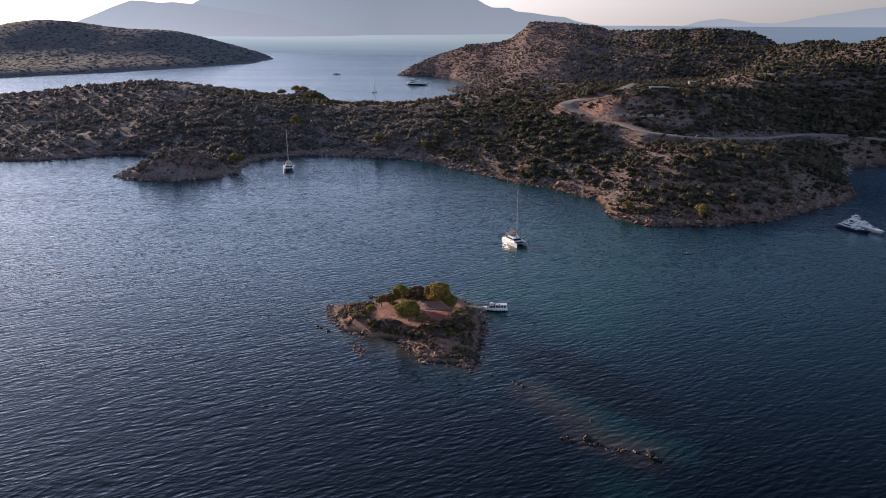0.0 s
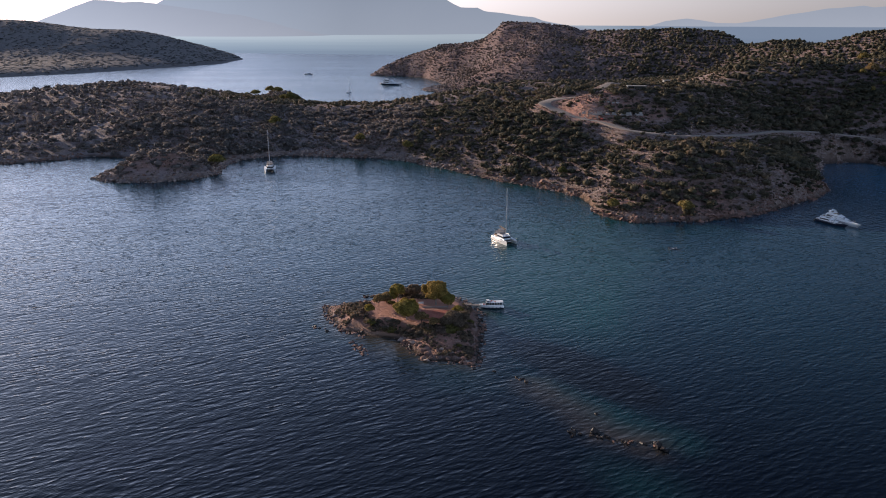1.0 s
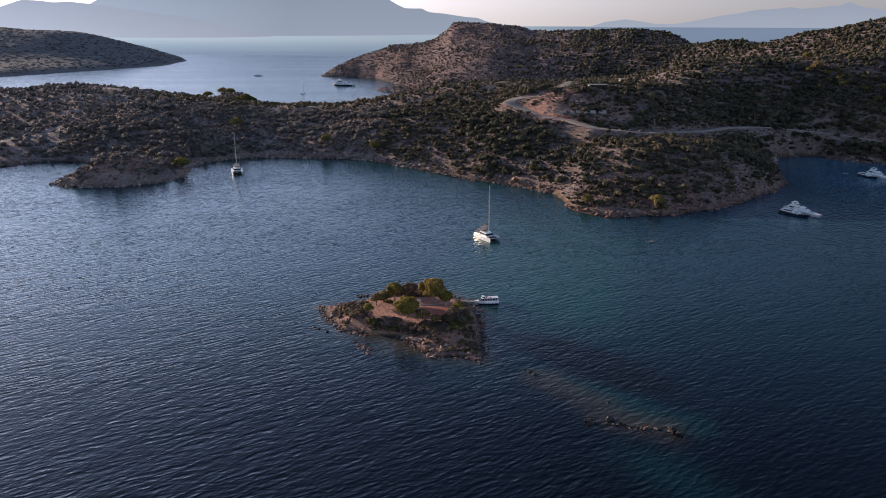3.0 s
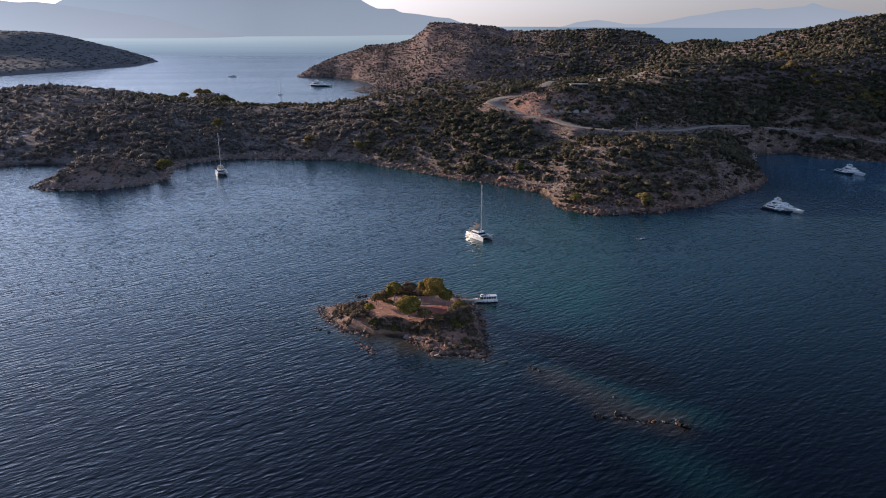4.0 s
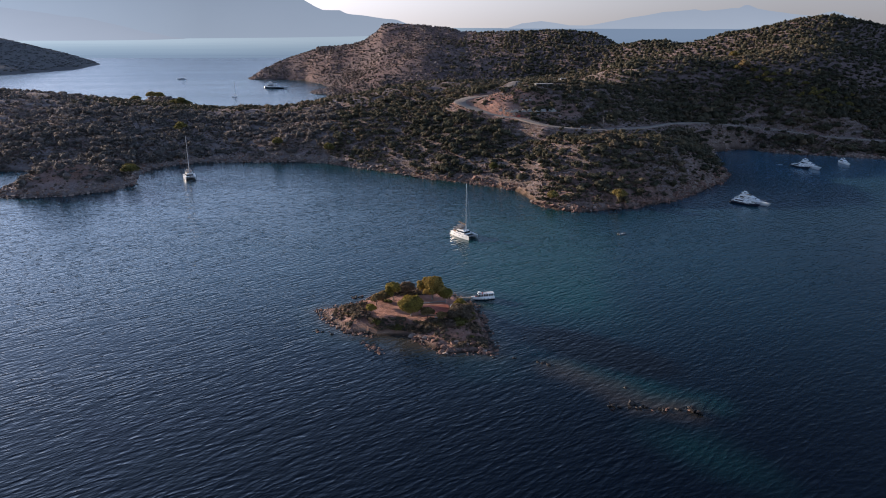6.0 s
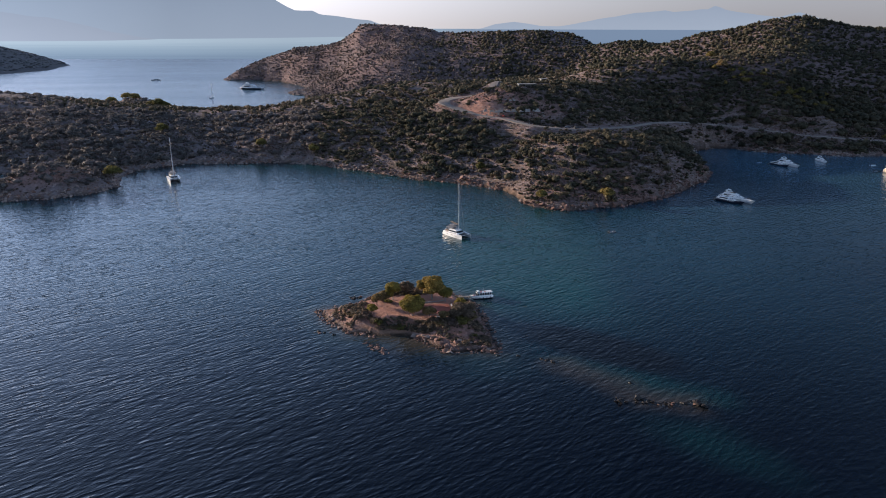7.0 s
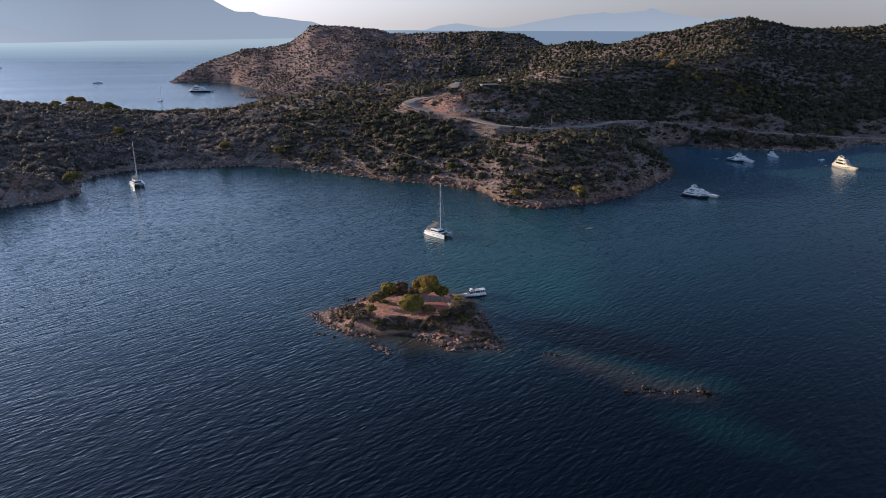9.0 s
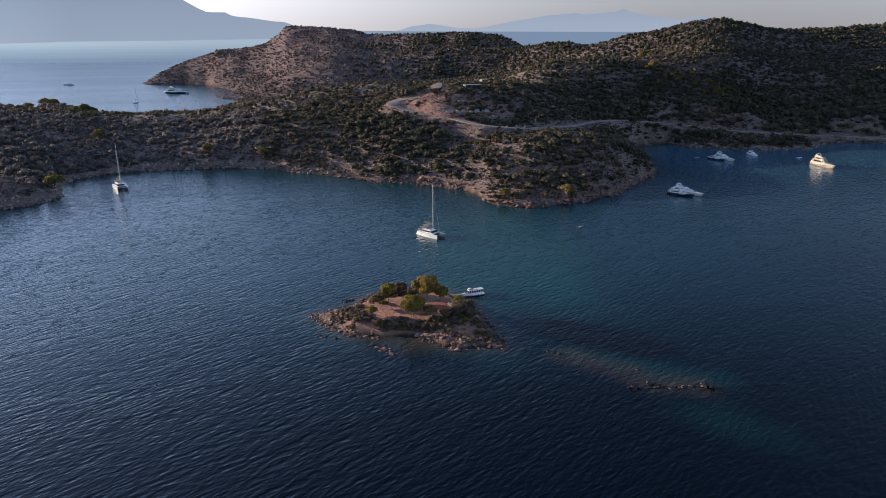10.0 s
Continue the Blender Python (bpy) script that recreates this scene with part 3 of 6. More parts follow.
# ---- mainland ----
def build_land():
    xs = steps((-1000, -420, 20), (-420, -300, 5), (-300, 400, 2.2), (400, 640, 8), (640, 1700, 30))
    ys = steps((240, 310, 10), (310, 560, 2.2), (560, 700, 4.5), (700, 1420, 7))
    x, y, F = grid(xs, ys)
    z, d, rd = land_height(x, y)
    F = F[(d[F] > -14).any(1)]
    beach = 0.9 * smooth(9, 2, d) * smooth(60, 25, np.hypot(x + 350, y - 850)) + 0.9 * smooth(26, 12, np.hypot(x + 188, y - 945)) + smooth(2.6, 0.6, d) * smooth(34, 16, np.hypot(x + 2, y - 353)) * (d > -2)
    # red soil; the blob round (42, 348) paints warm sunlight on the headland
    red = 0.5 * smooth(26, 16, np.hypot((x - 24) / 1.7, y - 482)) * (0.5 + 0.5 * vnoise(x / 7, y / 7, 15)) + 0.4 * smooth(26, 12, np.hypot(x + 258, y - 384)) + 0.5 * smooth(1.0, 0.45, np.hypot((x - 42) / 40, (y - 348) / 25)) * (0.4 + 0.6 * vnoise(x / 8, y / 8, 24)) + 0.6 * smooth(26, 8, np.hypot((x - 8) / 1.1, y - 500)) * smooth(0.3, 0.6, vnoise(x / 9, y / 9, 14)) + 0.5 * smooth(9, 4, rd) * (x < 20) * (y < 530) * (y > 455) + 0.20 * smooth(0.3, 0.6, vnoise(x / 45, y / 45, 17)) * smooth(900, 960, y) * smooth(20, -100, x)
    shore = smooth(9, 2, d + 3 * fbm(x, y, 9, 2, 3))
    scree = 0.85 * smooth(0.40, 0.62, vnoise(x / 20, y / 20, 83)) * smooth(-40, -130, x) * smooth(700, 560, y) + 0.6 * smooth(12, 3, d) * smooth(-60, -110, x) * (y < 500) + 0.3 * smooth(0.4, 0.65, vnoise(x / 34, y / 34, 84)) * smooth(880, 930, y)
    V, F, at = used_only(np.stack([x, y, z], 1), F, {"shore": shore, "beach": np.clip(beach, 0, 1), "red": np.clip(red, 0, 1), "wet": smooth(0.9, 0.2, z), "scree": np.clip(scree, 0, 0.9), "hill_tone": np.maximum(0.9 * smooth(840, 900, y), 0.7 * smooth(110, 170, x) * smooth(515, 550, y))})
    land = new("ground", mesh_from("ground", V, F, GROUND, True, at))
    tagged(land, "dry stony hillside of reddish soil and pale limestone", "ground", kind="structure")


build_land()


def build_track():
    pts = [Vector(p) for p in TRACK]
    line = []
    for i in range(len(pts) - 1):
        p0, p1, p2, p3 = pts[max(i - 1, 0)], pts[i], pts[i + 1], pts[min(i + 2, len(pts) - 1)]
        for k in range(8):
            u = k / 8
            line.append(0.5 * (2 * p1 + (p2 - p0) * u + (2 * p0 - 5 * p1 + 4 * p2 - p3) * u * u + (3 * p1 - p0 - 3 * p2 + p3) * u ** 3))
    line.append(pts[-1])
    bm = bmesh.new()
    rows = []
    for i, p in enumerate(line):
        t = (line[min(i + 1, len(line) - 1)] - line[max(i - 1, 0)])
        side = Vector((t.y, -t.x, 0)).normalized()
        w = 2.5 + 0.5 * math.sin(i * 0.7) + (1.3 if 44 < i < 69 else 0)
        rows.append([bm.verts.new(p + side * s * w + Vector((0, 0, h))) for s, h in ((-1.15, -0.8), (-1, 0.3), (0, 0.42), (1, 0.3), (1.15, -0.8))])
    for a, b in zip(rows, rows[1:]):
        for k in range(4):
            bm.faces.new((a[k], b[k], b[k + 1], a[k + 1]))
    tagged(part("road", bm, ROAD), "pale dusty gravel road curving along the hillside", "road", kind="structure")


build_track()


# ---- islet: ground ----
def build_islet():
    x, y, F = grid(np.arange(-100, -24, 0.7), np.arange(155, 226, 0.7))
    z, d = island_height(x, y)
    F = F[(d[F] > -5).any(1)]
    red = smooth(4, 8, d) * smooth(182, 187, y) * (0.7 + 0.3 * vnoise(x / 4, y / 4, 12)) * smooth(-80, -72, x) + 0.25 * smooth(0.8, 2, d) + 0.4 * smooth(1.5, 4, d) * vnoise(x / 3, y / 3, 13)
    beach = 0.8 * smooth(4, 1, np.abs(np.hypot(x + 68, y - 186) - 7)) * (y < 184) * smooth(6, 2, d)
    shore = 0.5 * smooth(3, 1.0, d) + 0.35 * smooth(-74, -80, x)
    V, F, at = used_only(np.stack([x, y, z], 1), F, {"shore": np.clip(shore, 0, 1), "beach": np.clip(beach, 0, 1), "red": np.clip(red, 0, 0.9), "wet": smooth(0.5, 0.1, z)})
    ob = new("islet_ground", mesh_from("islet_ground", V, F, GROUND, True, at))
    tagged(ob, "small rocky islet with a bare reddish earth terrace", "islet", kind="structure")


build_islet()


# ---- far land ----
def profile_range(name, pts, y, depth, mat, label, jag, bend=0.0):
    """A far ridge: crest line of (x, z), sloping down to the sea in front and behind; bend draws its ends nearer."""
    P = np.array(pts, float)
    xs = np.linspace(P[0, 0], P[-1, 0], 220)
    zc = np.interp(xs, P[:, 0], P[:, 1]) + jag * fbm(xs, xs * 0 + y, 140, 4, 3)
    us = np.linspace(-1, 1, 15)
    X, U = np.meshgrid(xs, us)
    Z = -30 + (zc[None, :] + 30) * (1 - np.abs(U) ** 1.15) + 0.08 * zc[None, :] * fbm(X, U * depth, 260, 3, 7) * (1 - np.abs(U))
    Y = y + U * depth + 0 * X - bend * X * X
    _, _, F = grid(xs, us)
    ob = new(name, mesh_from(name, np.stack([X.ravel(), Y.ravel(), Z.ravel()], 1), F, mat, True))
    tagged(ob, label, "mountain", kind="structure")


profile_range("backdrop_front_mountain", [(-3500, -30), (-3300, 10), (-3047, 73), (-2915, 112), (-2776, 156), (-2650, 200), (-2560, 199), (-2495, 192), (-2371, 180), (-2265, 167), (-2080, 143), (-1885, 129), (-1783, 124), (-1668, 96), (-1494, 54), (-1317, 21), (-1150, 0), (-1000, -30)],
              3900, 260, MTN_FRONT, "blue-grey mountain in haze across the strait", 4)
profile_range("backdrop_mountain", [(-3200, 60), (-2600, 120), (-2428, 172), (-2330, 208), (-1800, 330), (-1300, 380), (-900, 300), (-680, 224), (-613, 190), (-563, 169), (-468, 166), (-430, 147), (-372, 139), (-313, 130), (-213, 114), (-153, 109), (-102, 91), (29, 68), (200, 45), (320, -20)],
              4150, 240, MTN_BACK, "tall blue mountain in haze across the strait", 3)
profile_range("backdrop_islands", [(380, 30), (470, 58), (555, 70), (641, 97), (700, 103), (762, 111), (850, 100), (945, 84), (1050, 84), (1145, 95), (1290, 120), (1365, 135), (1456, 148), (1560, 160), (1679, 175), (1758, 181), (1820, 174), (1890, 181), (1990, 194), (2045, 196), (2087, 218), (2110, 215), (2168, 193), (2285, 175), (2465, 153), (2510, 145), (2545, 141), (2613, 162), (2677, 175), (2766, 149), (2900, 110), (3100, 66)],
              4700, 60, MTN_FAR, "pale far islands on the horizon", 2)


CAPE = [(-762, 1640), (-735, 1470), (-775, 1310), (-845, 1150), (-938, 993), (-1150, 850), (-1900, 850), (-1900, 2100), (-1000, 2050), (-840, 1780)]


def cape_height(x, y):
    d = inside_distance(CAPE, x, y) + 8 * fbm(x, y, 60, 3, 6)
    h = (1 - np.exp(-np.maximum(d, 0) / 30)) * (9 + 38 * np.exp(-(((x + 960) / 150) ** 2 + ((y - 1560) / 160) ** 2)) + 78 * np.exp(-(((x + 1300) / 260) ** 2 + ((y - 1560) / 220) ** 2))) + 2.2 * np.clip(d / 40, 0, 1) * fbm(x, y, 90, 4, 2)
    return np.where(d > 0, h + 1.5, np.maximum(d * 0.3, -6)), d


def build_left_cape():
    """The scrubby cape across the channel."""
    x, y, F = grid(np.arange(-1900, -690, 14.0), np.arange(840, 2100, 14.0))
    z, d = cape_height(x, y)
    F = F[(d[F] > -30).any(1)]
    V, F, _ = used_only(np.stack([x, y, z], 1), F, {})
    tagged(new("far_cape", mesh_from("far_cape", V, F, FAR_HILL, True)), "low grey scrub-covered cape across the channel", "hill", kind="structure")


build_left_cape()


# ---- mesh pieces ----
def ball(level, seed, rough=0.25, flat=0.0, squash=1.0):
    """An uneven lump as arrays: vertices and triangles."""
    bm = bmesh.new()
    bmesh.ops.create_icosphere(bm, subdivisions=level, radius=1.0)
    r = random.Random(seed)
    off = Vector((r.uniform(-50, 50), r.uniform(-50, 50), r.uniform(-50, 50)))
    for v in bm.verts:
        k = 1 + rough * noise.noise(v.co * 1.6 + off) + rough * 0.6 * noise.noise(v.co * 3.7 + off)
        v.co *= k
        v.co.z *= squash
        if v.co.z < flat:
            v.co.z = flat + (v.co.z - flat) * 0.25
    V = np.array([v.co[:] for v in bm.verts])
    F = np.array([[v.index for v in f.verts] for f in bm.faces])
    bm.free()
    return V, F


def tufted(level, tufts, seed, size=0.2):
    """A shrub: a rounded core of several lobes with small leaf sprays lying on it."""
    V, F = ball(level, seed, 0.12, -0.35, 1.0)
    g = np.random.default_rng(seed)
    lobes = g.normal(size=(7, 3))
    lobes[:, 2] = np.abs(lobes[:, 2]) * 0.8
    lobes /= np.linalg.norm(lobes, axis=1)[:, None]
    swell = g.uniform(0.10, 0.42, 7)

    def reach(d):
        near = np.clip(d @ lobes.T, 0, 1) ** 7
        return 0.74 + (near * swell).max(1)
    d = V / np.linalg.norm(V, axis=1)[:, None]
    V = V * reach(d)[:, None] * np.array([1, 1, 0.85])
    dirs = g.normal(size=(max(tufts, 1), 3))
    dirs[:, 2] = np.abs(dirs[:, 2]) * 0.95 - 0.1
    dirs /= np.linalg.norm(dirs, axis=1)[:, None]
    at = dirs * (reach(dirs) * g.uniform(0.88, 1.14, len(dirs)))[:, None] * np.array([1, 1, 0.85])
    tri = g.normal(size=(len(dirs), 3, 3)) * size
    tri -= tri.mean(1, keepdims=True)
    lift = np.einsum("nki,ni->nk", tri, dirs)
    tri -= 0.6 * lift[:, :, None] * dirs[:, None, :]
    T = (at[:, None, :] + tri).reshape(-1, 3)
    return np.concatenate([V, T]), np.concatenate([F, np.arange(len(T)).reshape(-1, 3) + len(V)])


def clump(lobes, level, tufts, seed, size=0.25):
    """A ragged shrub: several tufted masses of unlike size grown together."""
    g = np.random.default_rng(seed)
    Vs, Fs, n = [], [], 0
    for k in range(lobes):
        V, F = tufted(level, tufts, seed * 31 + k, size)
        w = 0.72 if k == 0 else g.uniform(0.34, 0.60)
        a, far = g.uniform(0, 6.28), 0.0 if k == 0 else g.uniform(0.5, 0.85)
        Vs.append(V * np.array([w * g.uniform(0.8, 1.25), w, w * g.uniform(0.7, 1.35)]) + np.array([far * math.cos(a), far * math.sin(a), g.uniform(-0.15, 0.30) if k else 0.0]))
        Fs.append(F + n)
        n += len(V)
    return np.concatenate(Vs), np.concatenate(Fs)


def scatter(protos, place, radius, height, tone, turn):
    """Copies of lumps, set out and joined into one set of arrays."""
    Vs, Fs, Ts, n = [], [], [], 0
    kind = np.arange(len(place)) % len(protos)
    for k, (V, F) in enumerate(protos):
        i = np.where(kind == k)[0]
        if not len(i):
            continue
        c, s = np.cos(turn[i])[:, None], np.sin(turn[i])[:, None]
        X = (V[None, :, 0] * c - V[None, :, 1] * s) * radius[i, None] + place[i, 0, None]
        Y = (V[None, :, 0] * s + V[None, :, 1] * c) * radius[i, None] + place[i, 1, None]
        Z = V[None, :, 2] * height[i, None] + place[i, 2, None]
        Vs.append(np.stack([X, Y, Z], 2).reshape(-1, 3))
        Fs.append((F[None] + (n + np.arange(len(i)) * len(V))[:, None, None]).reshape(-1, 3))
        Ts.append(np.repeat(tone[i], len(V)))
        n += len(i) * len(V)
    return np.concatenate(Vs), np.concatenate(Fs), np.concatenate(Ts)


def tube(bm, p, q, r0, r1=None, n=6):
    p, q = Vector(p), Vector(q)
    r1 = r0 if r1 is None else r1
    m = (q - p).to_track_quat("Z", "Y").to_matrix()
    a = [bm.verts.new(p + m @ Vector((math.cos(t) * r0, math.sin(t) * r0, 0))) for t in (2 * math.pi * k / n for k in range(n))]
    b = [bm.verts.new(q + m @ Vector((math.cos(t) * r1, math.sin(t) * r1, 0))) for t in (2 * math.pi * k / n for k in range(n))]
    for k in range(n):
        bm.faces.new((a[k], a[(k + 1) % n], b[(k + 1) % n], b[k]))
    bm.faces.new(a[::-1])
    bm.faces.new(b)
    return bm


def block(x0, x1, w0, w1, z0, z1, rake_aft=0.0, rake_fore=0.0, tuck=0.0, bevel=0.0, y=0.0):
    """A cabin-like block along x: half widths w0 aft and w1 fore, ends raked inwards, sides tucked in at the top."""
    bm = bmesh.new()
    lo = [bm.verts.new(c) for c in ((x0, y - w0, z0), (x1, y - w1, z0), (x1, y + w1, z0), (x0, y + w0, z0))]
    hi = [bm.verts.new(c) for c in ((x0 + rake_aft, y - w0 + tuck, z1), (x1 - rake_fore, y - w1 + tuck, z1), (x1 - rake_fore, y + w1 - tuck, z1), (x0 + rake_aft, y + w0 - tuck, z1))]
    bm.faces.new(lo[::-1])
    bm.faces.new(hi)
    for k in range(4):
        bm.faces.new((lo[k], lo[(k + 1) % 4], hi[(k + 1) % 4], hi[k]))
    if bevel:
        bmesh.ops.bevel(bm, geom=bm.edges[:], offset=bevel, segments=2, affect="EDGES")
    return bm


def hull_mesh(L, B, free, draft, y=0.0, transom=0.86, sheer=0.3, fine=2.2, rake=0.06):
    """A hull with raked stem, sheer and transom; bow towards +x, waterline at z = 0."""
    bm = bmesh.new()
    rows = []
    for i in range(15):
        s = i / 14
        b = B / 2 * (1 - ((s - 0.38) / 0.62) ** fine if s > 0.38 else 1 - (1 - transom) * ((0.38 - s) / 0.38) ** 1.5)
        b = max(b, 0.03)
        deck = free * (1 + sheer * s * s)
        x = -L / 2 + L * s
        out = rake * L * max(0, (s - 0.7) / 0.3) ** 2
        flare = 1 - 0.4 * max(0, (s - 0.45) / 0.55) ** 1.4
        dr = draft * (1 - max(0, (s - 0.75) / 0.25) ** 2)
        pts = [(x, 0, -dr), (x, 0.62 * b, -0.6 * dr), (x + 0.3 * out, 0.9 * b * flare, 0.05), (x + 0.65 * out, 0.985 * b * (0.5 + 0.5 * flare), 0.55 * deck), (x + out, b, deck - 0.06), (x + out, b * 0.96, deck)]
        rows.append([bm.verts.new((px, y - py, pz)) for px, py, pz in reversed(pts)] + [bm.verts.new((px, y + py, pz)) for px, py, pz in pts[1:]])
    for a, b in zip(rows, rows[1:]):
        for k in range(len(a) - 1):
            bm.faces.new((a[k], b[k], b[k + 1], a[k + 1]))
        bm.faces.new((a[-1], b[-1], b[0], a[0]))
    bm.faces.new(rows[0])
    bm.faces.new(rows[-1][::-1])
    bmesh.ops.recalc_face_normals(bm, faces=bm.faces[:])
    return bm


def smooth_faces(ob):
    for p in ob.data.polygons:
        p.use_smooth = True
    return ob


# ---- boats ----
def sailing_catamaran(label):
    boat = empty("sailing_catamaran")
    for side in (-1, 1):
        part("hull", hull_mesh(13.2, 1.75, 1.75, 0.55, 2.75 * side, 0.8, 0.12, 2.6, 0.02), GEL, boat)
        for k, x in enumerate((-3.4, 0.2, 3.0)):
            part("port_light", block(x - 0.7, x + 0.7, 0.02, 0.02, 1.08, 1.22, 0.08, 0.08, 0, 0, 2.75 * side + 0.875 * side), TINT, boat, "dark hull window")
        part("transom_step", block(-7.5, -6.4, 0.62, 0.7, 0.15, 0.55, 0.1, 0, 0.05, 0.04, 2.75 * side), GEL, boat)
        bm = bmesh.new()
        for x in (-5.5, -3.5, -1.0, 1.5, 4.0, 5.9):
            tube(bm, (x, 3.45 * side, 1.75), (x, 3.45 * side, 2.4), 0.025)
        tube(bm, (-5.5, 3.45 * side, 2.4), (5.9, 3.45 * side, 2.4), 0.02)
        tube(bm, (-5.5, 3.45 * side, 2.08), (5.9, 3.45 * side, 2.08), 0.014)
        part("guard_rail", bm, STEEL, boat, "steel guard rail")
    part("bridge_deck", block(-6.0, 2.6, 2.6, 2.6, 0.75, 1.78, 0.3, 0.5, 0.0, 0.06), GEL, boat)
    part("trampoline", block(2.6, 6.0, 2.0, 2.0, 1.45, 1.5), NET, boat, "dark bow netting")
    bm = bmesh.new()
    tube(bm, (5.9, -2.7, 1.65), (5.9, 2.7, 1.65), 0.1, n=8)
    part("crossbeam", bm, ALU, boat)
    coach = part("coachroof", block(-3.6, 2.7, 2.6, 2.0, 1.78, 3.25, 0.1, 1.5, 0.4, 0.14), GEL, boat)
    part("saloon_window", block(-3.3, 2.50, 2.52, 1.97, 2.12, 2.82, 0.05, 0.74, 0.17, 0.03), TINT, coach, "wraparound tinted saloon windows")
    part("cockpit_sole", block(-6.2, -3.6, 2.2, 2.2, 1.78, 1.86), TEAK, boat)
    for side in (-1, 1):
        part("cockpit_seat", block(-6.1, -3.8, 0.35, 0.35, 1.86, 2.3, 0, 0, 0.03, 0.04, 1.9 * side), CANVAS, boat)
        bm = bmesh.new()
        tube(bm, (-5.9, 2.1 * side, 1.8), (-5.8, 2.0 * side, 3.75), 0.04)
        part("roof_post", bm, ALU, boat)
    part("hard_top", block(-6.2, -1.4, 2.2, 2.0, 3.72, 3.88, 0.15, 0.5, 0.1, 0.05), GREYCANVAS, boat)
    part("helm_seat", block(-2.7, -1.7, 1.1, 1.1, 3.1, 3.6, 0.1, 0.2, 0.05, 0.05), CANVAS, boat)
    part("bimini", block(-4.6, -0.9, 1.6, 1.4, 4.95, 5.1, 0.2, 0.2, 0.15, 0.05), GREYCANVAS, boat, "grey canvas sun top")
    for x, y in ((-4.3, -1.3), (-4.3, 1.3), (-1.2, -1.2), (-1.2, 1.2)):
        bm = bmesh.new()
        tube(bm, (x, y, 3.85), (x, y, 5.0), 0.025)
        part("sun_top_post", bm, STEEL, boat)
    bm = bmesh.new()
    tube(bm, (1.25, 0, 2.8), (1.05, 0, 26.0), 0.25, 0.17, 8)
    mast = part("mast", bm, ALU, boat, "tall pale aluminium mast")
    for z, w in ((10.0, 1.5), (16.0, 1.1)):
        for side in (-1, 1):
            bm = bmesh.new()
            tube(bm, (1.15, 0, z), (0.65, w * side, z + 0.1), 0.05, 0.035)
            part("spreader", bm, ALU, mast)
    bm = bmesh.new()
    tube(bm, (0.95, 0, 5.6), (-5.2, 0, 6.0), 0.13, 0.11, 8)
    part("boom", bm, BAG, boat)
    bm = bmesh.new()
    for k in range(9):
        a, b = 0.7 - k * 0.62, 0.08 - k * 0.62
        tube(bm, (a, 0, 5.98 + 0.04 * k + 0.06 * (k % 2)), (b, 0, 5.98 + 0.04 * (k + 1)), 0.34 - 0.018 * k, 0.33 - 0.018 * k, 8)
    part("stowed_sail", bm, BAG, boat, "mainsail stowed in a dark brown boom bag")
    for p, q in (((5.9, 0, 1.7), (1.15, 0, 24.0)), ((-0.2, 3.2, 1.8), (1.05, 0.05, 20.0)), ((-0.2, -3.2, 1.8), (1.05, -0.05, 20.0))):
        bm = bmesh.new()
        tube(bm, p, q, 0.09 if p[1] == 0 else 0.022)
        part("stay", bm, STEEL if p[1] else GREYCANVAS, boat)
    for side in (-1, 1):
        bm = bmesh.new()
        tube(bm, (-6.9, 0.9 * side, 1.3), (-6.9, 0.9 * side, 3.2), 0.04)
        tube(bm, (-6.9, 0.9 * side, 3.2), (-6.1, 0.9 * side, 3.3), 0.04)
        part("davit", bm, STEEL, boat)
    d = part("tender", hull_mesh(3.0, 1.3, 0.45, 0.2, 0, 0.9), GREYCANVAS, boat, "small grey tender on the stern davits")
    d.matrix_basis = pose(-7.1, 0, 1.9, 0, 0, 90)
    return tagged(boat, label, "catamaran", "anchored boats")


def loft(rows):
    """A cabin side and roof drawn through rows of (x, half width below, half width above, z below, z above), with rounded shoulders."""
    bm = bmesh.new()
    rings = []
    for x, wb, wt, z0, z1 in rows:
        h = z1 - z0
        half = [(wb, z0), (wb + 0.6 * (wt - wb), z0 + 0.6 * h), (wt, z0 + 0.86 * h), (0.86 * wt, z0 + 0.97 * h), (0.5 * wt, z1)]
        rings.append([bm.verts.new((x, y, z)) for y, z in half] + [bm.verts.new((x, -y, z)) for y, z in reversed(half)])
    for a, b in zip(rings, rings[1:]):
        for k in range(len(a)):
            bm.faces.new((a[k], a[(k + 1) % len(a)], b[(k + 1) % len(a)], b[k]))
    bm.faces.new(rings[0][::-1])
    bm.faces.new(rings[-1])
    bmesh.ops.recalc_face_normals(bm, faces=bm.faces[:])
    return bm


def glazing(rows, x0, x1, f0, f1, side, slant=0.3):
    """A dark window strip lying on one side of a loft, between two shares of its height."""
    R = np.array(rows, float)
    bm = bmesh.new()
    pairs = []
    n = 9
    for k in range(n):
        u = k / (n - 1)
        ring = []
        for f in (f0, f1):
            x = x0 + (x1 - x0) * u - slant * (f - f0) * (u - 0.3)
            wb, wt, z0, z1 = (np.interp(x, R[:, 0], R[:, j]) for j in range(1, 5))
            y = wb + (wt - wb) * min(1.0, f / 0.86)
            ring += [bm.verts.new((x, side * (y + 0.03), z0 + f * (z1 - z0))), bm.verts.new((x, side * (y - 0.08), z0 + f * (z1 - z0)))]
        pairs.append(ring)
    for a, b in zip(pairs, pairs[1:]):
        for i, j in ((0, 2), (2, 3), (3, 1), (1, 0)):
            bm.faces.new((a[i], b[i], b[j], a[j]))
    for r in (pairs[0], pairs[-1]):
        bm.faces.new((r[0], r[2], r[3], r[1]))
    bmesh.ops.recalc_face_normals(bm, faces=bm.faces[:])
    return bm


